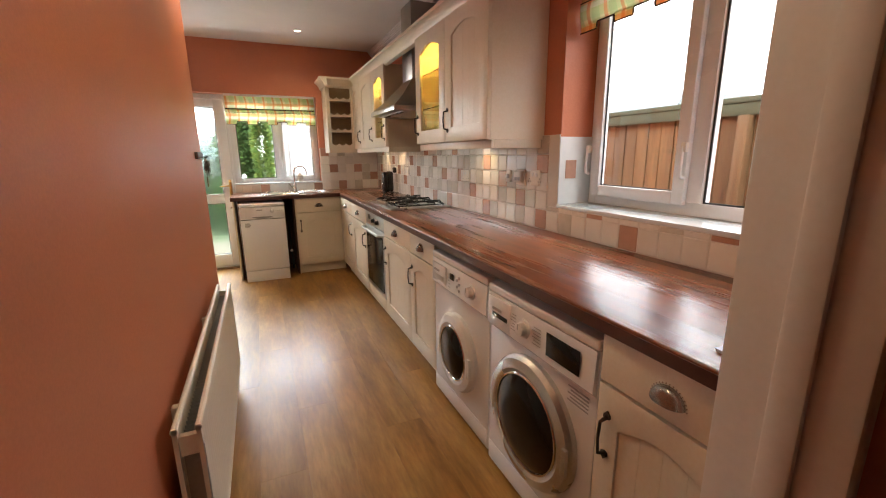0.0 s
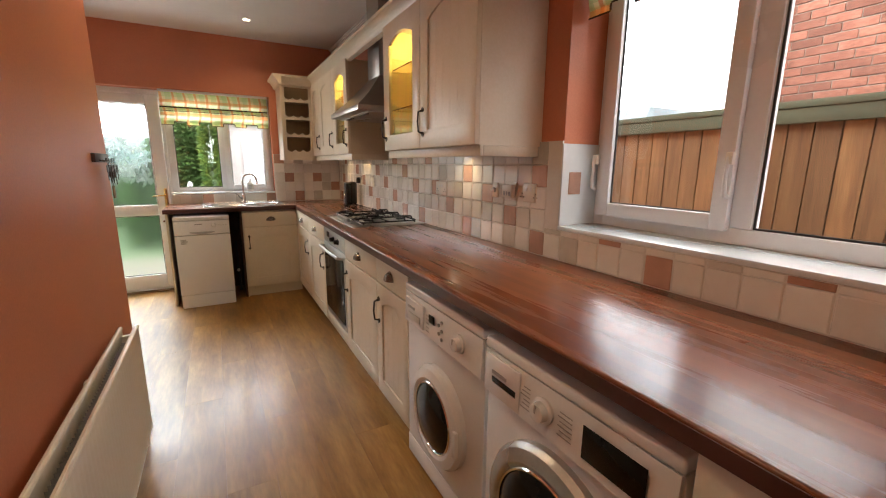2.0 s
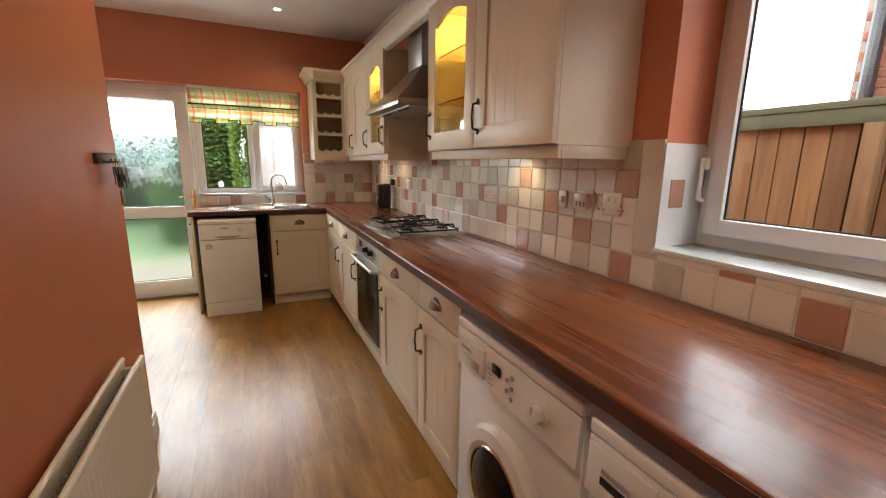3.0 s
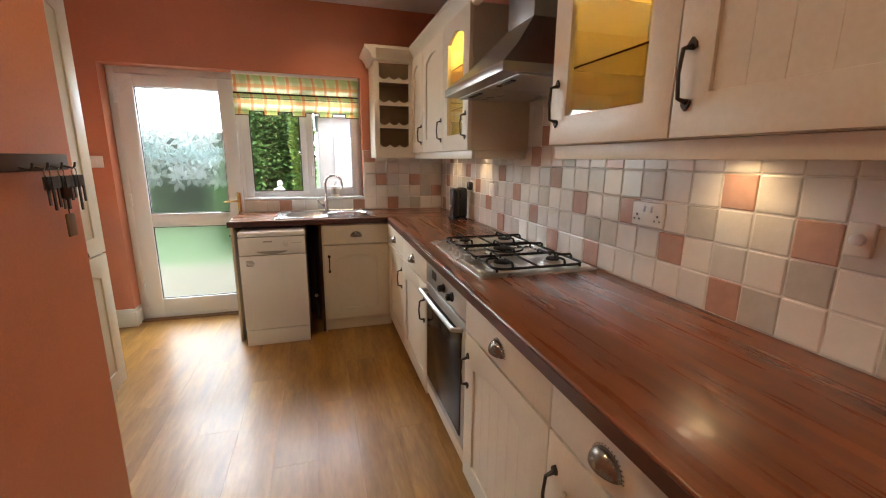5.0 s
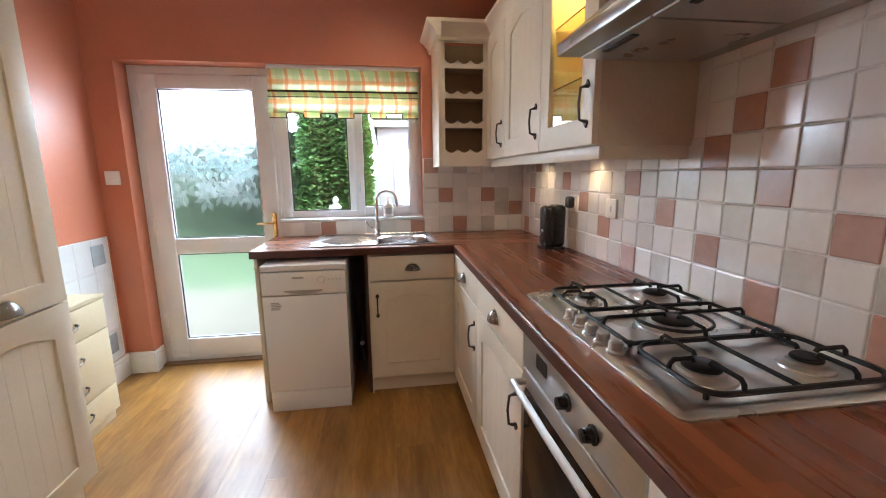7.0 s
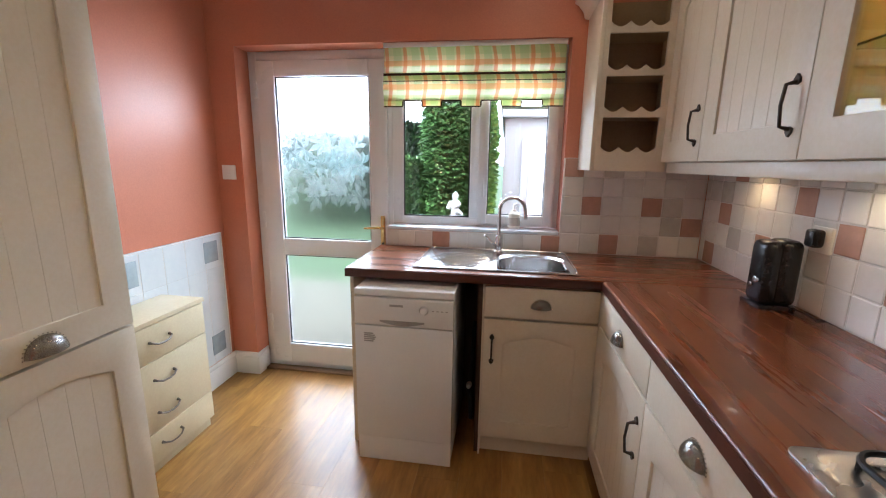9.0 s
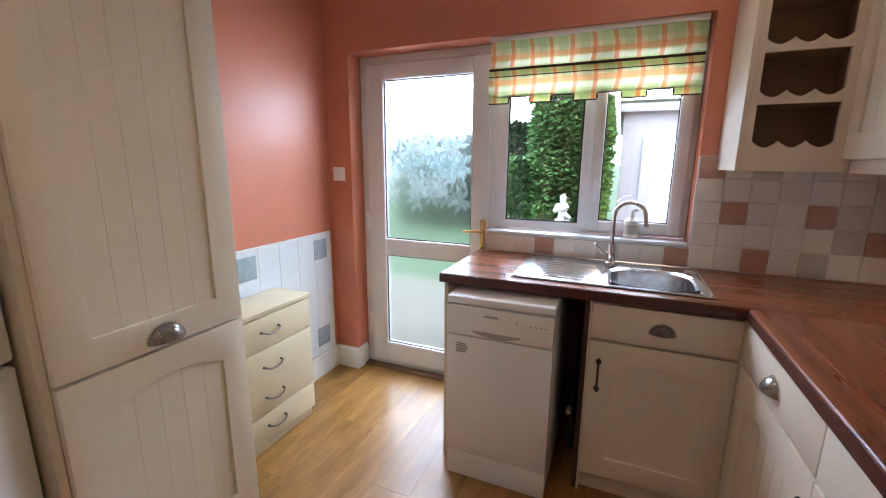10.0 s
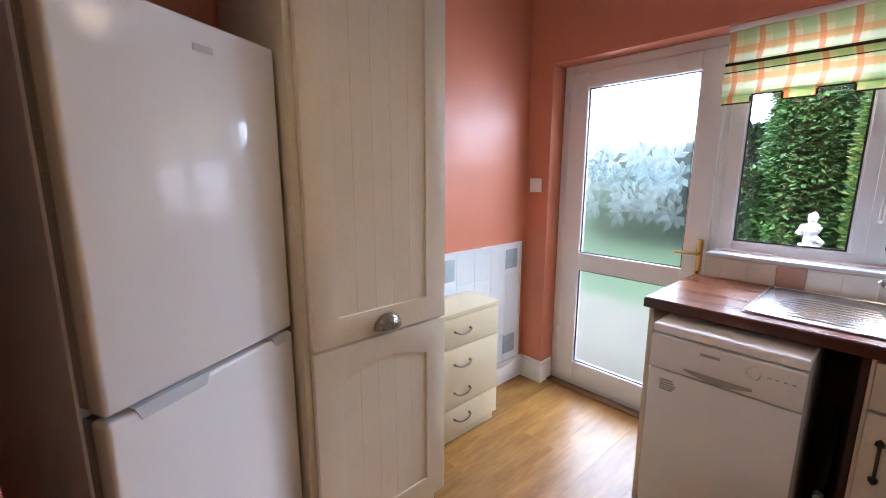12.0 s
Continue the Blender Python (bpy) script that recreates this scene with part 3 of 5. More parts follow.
soap = thing("soap_bottle", (0.607, 5.80, 1.03), "squat white pump soap bottle on the window sill", "bottle")
part("body", lathe(bmesh.new(), [(0.028, 0), (0.034, 0.004), (0.036, 0.05), (0.033, 0.085), (0.013, 0.10), (0.012, 0.11)], (0.607, 5.80, 1.03), seg=20), SOCKET_W, soap)
part("wrapper", lathe(bmesh.new(), [(0.0365, 0.02), (0.0368, 0.05), (0.0365, 0.065)], (0.607, 5.80, 1.03), seg=20), TILE_GREY, soap, "pale yellow label band")
part("pump", T([(0.607, 5.80, 1.138), (0.607, 5.80, 1.165), (0.622, 5.79, 1.172), (0.637, 5.785, 1.165)], [0.006, 0.008, 0.007, 0.004]), UPVC, soap)

# ---- oven, hob, hood ----
o = thing("oven", (1.2, 3.70, 0), "built-under stainless steel single oven with dark glass door", "oven")
OY0, OY1 = 3.352, 3.94
part("body", B((CF + 0.01, WX - 0.04, OY0 + 0.002, OY1 - 0.002, 0.13, 0.868)), CREAM_DARK, o)
part("control_panel", B((CF - 0.02, CF + 0.01, OY0 + 0.004, OY1 - 0.004, 0.755, 0.868), bevel=0.003), STEEL, o, "brushed steel control panel")
part("plinth", B((CF + 0.045, CF + 0.063, OY0, OY1, 0, 0.13)), CREAM, o)
d = part("oven_door", B((CF - 0.022, CF + 0.006, OY0 + 0.004, OY1 - 0.004, 0.20, 0.75), bevel=0.004), STEEL, o, "steel framed oven door")
part("glass", B((CF - 0.026, CF - 0.0222, OY0 + 0.035, OY1 - 0.035, 0.245, 0.70), bevel=0.001), DARK_GLASS, d, "dark tinted glass")
part("handle", T([(CF - 0.024, OY1 - 0.03, 0.715), (CF - 0.062, OY1 - 0.035, 0.72), (CF - 0.066, (OY0 + OY1) / 2, 0.72), (CF - 0.062, OY0 + 0.035, 0.72), (CF - 0.024, OY0 + 0.03, 0.715)], 0.010), SILVER, d, "steel bar handle")
part("drawer", B((CF - 0.018, CF + 0.006, OY0 + 0.004, OY1 - 0.004, 0.135, 0.195), bevel=0.003), CREAM, o, "cream strip below the oven door")
for y in (3.80, 3.64, 3.52):
    part("knob", lathe(bmesh.new(), [(0.021, 0), (0.021, -0.004), (0.016, -0.006), (0.014, -0.026), (0.006, -0.029)], (CF - 0.02, y, 0.805), "x", 20) if y < 3.7 else B((CF - 0.0225, CF - 0.0205, 3.76, 3.83, 0.80, 0.84)), BLACK, o, "black control knob" if y < 3.7 else "black clock display")

hob = thing("gas_hob", (1.25, 3.71, WT), "five-burner stainless steel gas hob with black pan supports", "hob")
bm = bmesh.new()
basin(bm, [(loop(HX0 - 0.006, HX1, HY0, HY1, 0.02), WT + 0.0008), (loop(HX0 - 0.006, HX1, HY0, HY1, 0.02), WT + 0.005), (loop(HX0 + 0.004, HX1 - 0.008, HY0 + 0.008, HY1 - 0.008, 0.02), WT + 0.0105),
           (loop(HX0 + 0.022, HX1 - 0.022, HY0 + 0.03, HY1 - 0.03, 0.05), WT + 0.0125), (loop(HX0 + 0.03, HX1 - 0.03, HY0 + 0.045, HY1 - 0.045, 0.06), WT + 0.0105)])
part("plate", bm, HOB_STEEL, hob)
BURNERS = ((1.185, 3.505, 0.046), (1.42, 3.50, 0.036), (1.305, 3.75, 0.062), (1.19, 3.985, 0.034), (1.42, 3.985, 0.044))
for bx, by, r in BURNERS:
    q = part("burner", lathe(bmesh.new(), [(r * 1.4, 0), (r * 1.35, 0.004), (r * 1.08, 0.005), (r * 0.98, 0.008), (r * 0.95, 0.015), (r * 0.8, 0.017)], (bx, by, WT + 0.0105), seg=28), SILVER, hob, "aluminium burner ring")
    part("burner_cap", lathe(bmesh.new(), [(r * 0.8, 0), (r * 0.8, 0.005), (r * 0.7, 0.008)], (bx, by, WT + 0.0275), seg=28), BLACK_IRON, q)
FRAME_Z, TOP_Z = WT + 0.026, WT + 0.047


def finger(bm, a, b):
    """A bar that rises from the low frame at a and runs level to its tip at b over a burner."""
    d = (Vector(b) - Vector(a)).normalized()
    p = Vector(a)
    tube(bm, [(*p, FRAME_Z), (*(p + d * 0.003), TOP_Z - 0.007), (*(p + d * 0.010), TOP_Z), (*b, TOP_Z), (*(Vector(b) + d * 0.004), TOP_Z - 0.006)], 0.0052, 6)


GX0, GX1 = 1.112, 1.515
for gy0, gy1, lights in ((3.405, 3.628, BURNERS[:2]), (3.634, 3.866, BURNERS[2:3]), (3.872, 4.095, BURNERS[3:])):
    bm = bmesh.new()
    tube(bm, [(x, y, FRAME_Z) for x, y in loop(GX0, GX1, gy0, gy1, 0.045 if gy1 < 3.7 or gy0 > 3.8 else 0.012, 5)], 0.0055, 6, closed=True)
    for bx, by, r in lights:
        finger(bm, (bx, gy0), (bx, by - 0.024)), finger(bm, (bx, gy1), (bx, by + 0.024))
        if bx < 1.35:
            finger(bm, (GX0, by), (bx - 0.024, by))
        if bx > 1.25:
            finger(bm, (GX1, by), (bx + 0.024, by))
    if len(lights) == 1:
        tube(bm, [(1.305 + 0.092 * math.cos(a), 3.75 + 0.092 * math.sin(a), FRAME_Z + 0.006) for a in [math.tau * q / 28 for q in range(28)]], 0.0045, 6, closed=True)
    else:
        tube(bm, [(1.303, gy0, FRAME_Z), (1.303, gy1, FRAME_Z)], 0.005, 6)
    for x in (GX0 + 0.012, GX1 - 0.012):
        for y in (gy0 + 0.016, gy1 - 0.016):
            tube(bm, [(x, y, FRAME_Z), (x, y, WT + 0.011)], 0.0055, 6)
    part("pan_support", bm, BLACK_IRON, hob, "black cast iron pan support")
for k in range(5):
    part("knob", lathe(bmesh.new(), [(0.021, 0), (0.021, 0.003), (0.0165, 0.007), (0.0155, 0.024), (0.012, 0.028), (0.006, 0.029)], (1.075, 3.628 + k * 0.0555, WT + 0.0118), seg=22), SILVER, hob, "brushed metal control knob")
part("badge", B((1.066, 1.078, 3.50, 3.545, WT + 0.0122, WT + 0.0132)), GREY_PLASTIC, hob)

HOOD_STEEL = paint("smoked_hood_steel", (0.36, 0.34, 0.32), 0.32, 1.0, vary=0.12, grain=300, relief=0.1, stretch=(1, 0.06, 1))
hood = thing("cooker_hood", (1.35, 3.77, 1.66), "stainless steel chimney cooker hood between the wall units", "cooker hood")
bm = bmesh.new()
hy0, hy1, hx = 3.385, 4.072, 1.10
box(bm, hx, WX - 0.01, hy0, hy1, 1.665, 1.70, 0.002)
lo = [(hx + 0.004, hy0 + 0.004), (WX - 0.01, hy0 + 0.004), (WX - 0.01, hy1 - 0.004), (hx + 0.004, hy1 - 0.004)]
hi = [(1.33, 3.61), (WX - 0.01, 3.61), (WX - 0.01, 3.85), (1.33, 3.85)]
rings = [[bm.verts.new((x, y, z)) for x, y in q] for q, z in ((lo, 1.70), ([(a[0] * 0.55 + b[0] * 0.45, a[1] * 0.55 + b[1] * 0.45) for a, b in zip(lo, hi)], 1.79), (hi, 1.93))]
for a, b in zip(rings, rings[1:]):
    for k in range(4):
        bm.faces.new((a[k], a[(k + 1) % 4], b[(k + 1) % 4], b[k]))
part("canopy", bm, HOOD_STEEL, hood)
part("chimney", B((1.33, WX - 0.01, 3.61, 3.85, 1.93, CZ - 0.09), bevel=0.001), HOOD_STEEL, hood)
for y in (3.40, 3.735):
    f = part("grease_filter", B((hx + 0.07, WX - 0.08, y, y + 0.325, 1.659, 1.664)), SILVER, hood, "grey aluminium mesh filter")
    part("latch", B((hx + 0.09, hx + 0.11, y + 0.10, y + 0.24, 1.655, 1.6588)), BLACK, f)
part("switch_panel", B((hx - 0.002, hx - 0.0002, 3.98, 4.055, 1.676, 1.69)), GREY_PLASTIC, hood)

# ---- wall units ----
WALLU, UB, UT = "cream wall units", 1.41, 2.125


def wall_unit(y1, w, handle, glazed=False, label="cream cottage wall unit with a boarded door"):
    c = thing("wall_cabinet", (UF + 0.16, y1 - w / 2, UB), label, "cabinet", WALLU)
    y0 = y1 - w
    skin = CREAM if not glazed else CREAM_DARK
    for nm, b in (("side_panel", (UF, WX - 0.003, y0 + 0.001, y0 + 0.017, UB, UT)), ("side_panel", (UF, WX - 0.003, y1 - 0.017, y1 - 0.001, UB, UT)), ("bottom_panel", (UF, WX - 0.003, y0 + 0.017, y1 - 0.017, UB, UB + 0.016)),
                  ("top_panel", (UF, WX - 0.003, y0 + 0.017, y1 - 0.017, UT - 0.016, UT)), ("back_panel", (WX - 0.012, WX - 0.003, y0 + 0.017, y1 - 0.017, UB + 0.016, UT - 0.016))):
        part(nm, B(b), skin, c)
    front_door(c, facing("-x", UF - 0.001, y1, UB), w, UT - UB, handle, glazed=glazed)
    if glazed:
        for z in (UB + 0.24, UB + 0.47):
            part("shelf", B((UF + 0.03, WX - 0.014, y0 + 0.018, y1 - 0.018, z, z + 0.006)), AMBER, c, "glass shelf")
        part("cabinet_lamp", lathe(bmesh.new(), [(0.03, 0), (0.03, -0.008), (0.02, -0.009)], ((UF + WX) / 2, (y0 + y1) / 2, UT - 0.017), seg=16), LAMP_ON, c, "lit halogen lamp")
        lamp("cabinet_light", "POINT", 5.0, Matrix.Translation(((UF + WX) / 2, (y0 + y1) / 2, UT - 0.06)), (1, 0.7, 0.17), 0.03)
    return c


N0, N1, N2 = 2.228, 2.757, 3.268
F0, F1, F2, F3 = 4.078, 4.53, 5.05, 5.41
wall_unit(N1, N1 - N0, "l")
wall_unit(N2, N2 - N1, "l", True, "cream glazed wall unit lit from inside")
wall_unit(F1, F1 - F0, "r", True, "cream glazed wall unit with glasses on lit shelves")
wall_unit(F2, F2 - F1, "r")
wall_unit(F3, F3 - F2, "r", False, "narrow cream corner wall unit")
for k in range(7):
    gy, gz = 4.14 + 0.052 * k, UB + 0.247 + (0.23 if k % 3 == 0 else 0)
    g = thing("drinking_glass", (1.42, gy, gz), "clear drinking glass on a lit cabinet shelf", "glass", "glasses in the cabinet")
    part("bowl", lathe(bmesh.new(), [(0.018, 0), (0.022, 0.05), (0.024, 0.09), (0.021, 0.09), (0.018, 0.01)], (1.42 + 0.05 * (k % 2), gy, gz), seg=14), PANE, g).visible_shadow = False

for y0, y1, nm in ((N0, N2, "near"), (F0, F3, "far")):
    p = thing("light_pelmet", (UF + 0.02, (y0 + y1) / 2, UB), "cream pelmet strip under the wall units", "trim", kind="structure")
    part("strip", B((UF + 0.004, UF + 0.022, y0, y1, UB - 0.045, UB - 0.001), bevel=0.003), CREAM, p)
    part("return_strip", B((UF + 0.022, WX - 0.02, y0, y0 + 0.018, UB - 0.045, UB - 0.001), bevel=0.003), CREAM, p)
prof = [(0.0, -0.02), (-0.012, -0.012), (-0.018, 0.012), (-0.045, 0.045), (-0.062, 0.055), (-0.062, 0.075), (0.02, 0.075), (0.02, -0.02)]
bm = bmesh.new()
for y0, y1 in ((N0 - 0.03, F3 - 0.02),):
    prism(bm, [(UF + a, UT + b) for a, b in prof], y0, y1, 1)
prism(bm, [(F3 - 0.02 + a, UT + b) for a, b in prof], 0.915, UF + 0.0, 0)
prism(bm, [(0.915 + a, UT + b) for a, b in prof], F3 - 0.08, FY - 0.004, 1)
cor = part("unit_cornice", bm, CREAM)
tagged(cor, "cream moulded cornice along the top of the wall units", "cornice", kind="structure")

# open wine rack in the corner
r = thing("wine_rack", (1.07, 5.6, UB), "cream open bottle rack with scalloped rails and brown interior", "wine rack")
rx0, rx1, ry = 0.925, UF - 0.002, F3
part("side", B((rx0, rx0 + 0.02, ry, FY - 0.004, UB - 0.04, UT), bevel=0.001), CREAM, r)
part("stile", B((rx0 + 0.02, rx0 + 0.04, ry, ry + 0.018, UB - 0.04, UT), (rx1 - 0.045, rx1, ry, ry + 0.018, UB - 0.04, UT)), CREAM, r)
part("base", B((rx0 + 0.04, rx1 - 0.045, ry, ry + 0.018, UB - 0.04, UB + 0.02), (rx0 + 0.02, rx1, ry + 0.02, FY - 0.004, UB - 0.02, UB)), CREAM, r)
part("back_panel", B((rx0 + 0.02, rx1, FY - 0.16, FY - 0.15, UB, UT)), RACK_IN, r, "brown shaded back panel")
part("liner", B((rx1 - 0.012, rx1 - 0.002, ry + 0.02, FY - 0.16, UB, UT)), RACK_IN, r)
n = 4
step = (UT - UB - 0.02) / n
for k in range(n):
    z0 = UB + 0.02 + k * step
    xs = [rx0 + 0.04 + (rx1 - 0.045 - rx0 - 0.04) * i / 36 for i in range(37)]
    top = [(x, z0 + 0.045 - 0.022 * abs(math.sin(math.pi * 3 * i / 36))) for i, x in enumerate(xs)]
    bm = prism(bmesh.new(), [(xs[0], z0)] + top + [(xs[-1], z0)], ry, ry + 0.016, 1)
    part("scalloped_rail", bm, CREAM, r)
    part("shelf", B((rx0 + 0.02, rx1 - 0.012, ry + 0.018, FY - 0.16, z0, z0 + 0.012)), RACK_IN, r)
part("top_rail", B((rx0 + 0.04, rx1 - 0.045, ry, ry + 0.016, UT - 0.03, UT), bevel=0.001), CREAM, r)

# spotlights under the wall units
for y in (2.82, 4.65, 5.24):
    s = thing("cabinet_downlight", (1.43, y, UB - 0.015), "small lit halogen downlight under a wall unit", "lamp", "under-cabinet downlights")
    part("housing", lathe(bmesh.new(), [(0.034, 0), (0.034, -0.012), (0.028, -0.012), (0.026, -0.004)], (1.43, y, UB - 0.002), seg=24), SILVER, s)
    part("bulb", lathe(bmesh.new(), [(0.022, 0), (0.022, -0.003), (0.01, -0.005)], (1.43, y, UB - 0.008), seg=18), LAMP_ON, s, "glowing lens")
    lamp("spot_light", "SPOT", 1.6, look((1.51, y, UB - 0.02), (1.54, y, 0)), (1, 0.68, 0.33), 0.04, 130)
# only the far downlight is known; the two nearer ones are added fill
for x, y in ((0.64, 5.10), (0.02, 3.2), (0.3, 1.3)):
    s = thing("ceiling_downlight", (x, y, CZ), "lit recessed ceiling downlight with a white ring, two of three added as fill", "lamp", "ceiling downlights")
    part("ring", lathe(bmesh.new(), [(0.044, -0.001), (0.043, -0.006), (0.03, -0.008), (0.029, -0.002)], (x, y, CZ), seg=28), UPVC, s)
    part("bulb", lathe(bmesh.new(), [(0.026, -0.001), (0.026, -0.004), (0.012, -0.007)], (x, y, CZ), seg=20), LAMP_ON, s, "glowing lens")
    lamp("downlight", "SPOT", 24 if y < 4 else 11, look((x, y, CZ - 0.02), (x, y + 0.001, 0)), (1, 0.76, 0.47), 0.13, 150)

# ---- washing machine, dryer, dishwasher ----
LAUNDRY = "laundry machines under the worktop"


def machine(y1, label, category, name, dryer):
    w, x0 = 0.597, 0.965 if not dryer else 0.95
    a = thing(name, (1.25, y1 - w / 2, 0), label, category, LAUNDRY)
    y0 = y1 - w
    part("body", B((x0, 1.52, y0, y1, 0.018, 0.80), bevel=0.006), ENAMEL, a)
    part("lid", B((x0 - 0.012, 1.52, y0 - 0.001, y1 + 0.001, 0.801, 0.835), bevel=0.008, seg=3), ENAMEL, a)
    fascia = prism(bmesh.new(), [(x0 - 0.001, 0.655), (x0 - 0.016, 0.67), (x0 - 0.010, 0.80), (x0 - 0.001, 0.80)], y0 + 0.004, y1 - 0.004, 1)
    f = part("control_panel", fascia, ENAMEL, a)
    if dryer:
        dr = part("condenser_drawer", B((x0 - 0.0175, x0 - 0.010, y1 - 0.165, y1 - 0.008, 0.672, 0.79), bevel=0.002), ENAMEL, f)
        part("grip", B((x0 - 0.0195, x0 - 0.0177, y1 - 0.15, y1 - 0.045, 0.712, 0.730), bevel=0.0006), BLACK, dr, "dark recessed grip")
    else:
        dr = part("detergent_drawer", B((x0 - 0.021, x0 - 0.010, y1 - 0.19, y1 - 0.02, 0.685, 0.78), bevel=0.004), ENAMEL, f)
        part("grip", B((x0 - 0.0235, x0 - 0.0212, y1 - 0.165, y1 - 0.055, 0.697, 0.725), bevel=0.0008), SILVER, dr, "pale recessed grip")
    ky = y1 - 0.46 if not dryer else y1 - 0.255
    k = part("dial", lathe(bmesh.new(), [(0.034, 0.004), (0.034, -0.003), (0.025, -0.005), (0.023, -0.024), (0.012, -0.027)], (x0 - 0.016, ky, 0.735), "x", 28), ENAMEL, f)
    part("pointer", B((x0 - 0.0445, x0 - 0.042, ky - 0.0025, ky + 0.0025, 0.737, 0.757)), GREY_PLASTIC, k)
    part("emblem", B((x0 - 0.0235, x0 - 0.0212, y1 - 0.115, y1 - 0.05, 0.742, 0.752)), GREY_PLASTIC, dr)
    if dryer:
        part("display", B((x0 - 0.0185, x0 - 0.0165, y0 + 0.06, y0 + 0.215, 0.695, 0.775), bevel=0.0005), DARK_GLASS, f, "black display window")
        for i in range(6):
            part("printed_line", B((x0 - 0.0165, x0 - 0.0158, ky - 0.095, ky - 0.05 - 0.006 * (i % 2), 0.703 + i * 0.012, 0.706 + i * 0.012)), GREY_PLASTIC, f)
            part("printed_line", B((x0 - 0.0165, x0 - 0.0158, ky + 0.048, ky + 0.085 - 0.006 * (i % 3), 0.703 + i * 0.012, 0.706 + i * 0.012)), GREY_PLASTIC, f)
    else:
        part("display", B((x0 - 0.0175, x0 - 0.0155, y1 - 0.28, y1 - 0.235, 0.735, 0.767), bevel=0.0005), DARK_GLASS, f, "small black display")
        for i in range(5):
            part("button", lathe(bmesh.new(), [(0.007, 0.002), (0.007, -0.003), (0.004, -0.004)], (x0 - 0.0155, y1 - 0.335 + 0.022 * (i % 2), 0.70 + 0.016 * i), "x", 12), GREY_PLASTIC, f)
            part("printed_line", B((x0 - 0.0165, x0 - 0.0155, y1 - 0.235, y1 - 0.21, 0.69 + 0.016 * i, 0.693 + 0.016 * i)), GREY_PLASTIC, f)
    cy, cz = (y0 + y1) / 2, 0.37 if not dryer else 0.395
    R = 0.20 if not dryer else 0.24
    ring = [(R, 0.012), (R, -0.018), (R - 0.012, -0.034), (R - 0.045, -0.042), (R - 0.062, -0.034), (R - 0.066, -0.01)]
    d = part("porthole_door", lathe(bmesh.new(), ring, (x0, cy, cz), "x", 48), SILVER if dryer else ENAMEL, a, "silver ringed dryer door" if dryer else "white ringed porthole door")
    part("inner_ring", tube(bmesh.new(), [(x0 - 0.036, cy + (R - 0.064) * math.cos(q * math.tau / 48), cz + (R - 0.064) * math.sin(q * math.tau / 48)) for q in range(48)], 0.005, 6, True), CHROME, d, "bright inner ring")
    part("porthole_glass", lathe(bmesh.new(), [(R - 0.058, -0.012), (R - 0.07, -0.037), (R - 0.10, -0.052), (R - 0.15, -0.060), (0.01, -0.062)], (x0, cy, cz), "x", 40), DARK_GLASS, d, "dark domed porthole glass")
    part("catch", B((x0 - 0.045, x0 - 0.03, cy - R + 0.008, cy - R + 0.03, cz - 0.05, cz + 0.05), bevel=0.004), ENAMEL if not dryer else SILVER, d)
    part("kick_panel", B((x0 - 0.004, x0 - 0.0005, y0 + 0.006, y1 - 0.006, 0.03, 0.115), bevel=0.0015), ENAMEL, a)
    if dryer:
        for i in range(5):
            part("sticker_line", B((x0 - 0.0012, x0 - 0.0002, y0 + 0.03, y0 + 0.12 - 0.012 * (i % 2), 0.585 + 0.012 * i, 0.590 + 0.012 * i)), GREY_PLASTIC, a)
    for fx in (x0 + 0.06, 1.48):
        for fy in (y0 + 0.06, y1 - 0.06):
            part("foot", lathe(bmesh.new(), [(0.018, 0), (0.018, 0.012), (0.01, 0.02)], (fx, fy, 0), seg=12), RUBBER, a)
    return a


machine(2.325, "white front-loading washing machine under the worktop", "washing machine", "washing_machine", False)
machine(1.692, "white tumble dryer with a large silver-ringed door", "tumble dryer", "tumble_dryer", True)

dw = thing("dishwasher", (0.1, 5.35, 0), "slimline white dishwasher standing under the worktop end", "dishwasher")
dx0, dx1, dy = -0.094, 0.354, 5.068
part("body", B((dx0 + 0.004, dx1 - 0.004, dy + 0.045, 5.66, 0.015, 0.815), bevel=0.003), ENAMEL, dw)
part("lid", B((dx0, dx1, dy + 0.01, 5.66, 0.816, 0.85), bevel=0.008, seg=3), ENAMEL, dw)
d = part("front_door", B((dx0 + 0.002, dx1 - 0.002, dy + 0.004, dy + 0.044, 0.125, 0.68), bevel=0.004), ENAMEL, dw)
cp = part("control_panel", B((dx0 + 0.002, dx1 - 0.002, dy, dy + 0.044, 0.685, 0.812), bevel=0.006), ENAMEL, dw)
part("handle_recess", prism(bmesh.new(), [(dx0 + 0.12, 0.705)] + [(dx0 + 0.12 + 0.20 * i / 10, 0.705 - 0.016 * math.sin(math.pi * i / 10)) for i in range(1, 10)] + [(dx0 + 0.32, 0.705), (dx0 + 0.32, 0.712), (dx0 + 0.12, 0.712)], dy - 0.002, dy + 0.001, 1), GREY_PLASTIC, cp)
part("dial", lathe(bmesh.new(), [(0.02, 0.002), (0.02, -0.004), (0.015, -0.016), (0.008, -0.018)], (dx1 - 0.13, dy, 0.768), "y", 20), ENAMEL, cp)
part("emblem", B((dx0 + 0.165, dx0 + 0.225, dy - 0.001, dy + 0.001, 0.776, 0.786)), GREY_PLASTIC, cp)
for i in range(4):
    part("indicator", B((dx1 - 0.095 + 0.02 * i, dx1 - 0.085 + 0.02 * i, dy - 0.001, dy + 0.001, 0.765, 0.769)), GREY_PLASTIC, cp)
part("kick_panel", B((dx0 + 0.004, dx1 - 0.004, dy + 0.012, dy + 0.03, 0.0, 0.12), bevel=0.002), ENAMEL, dw)
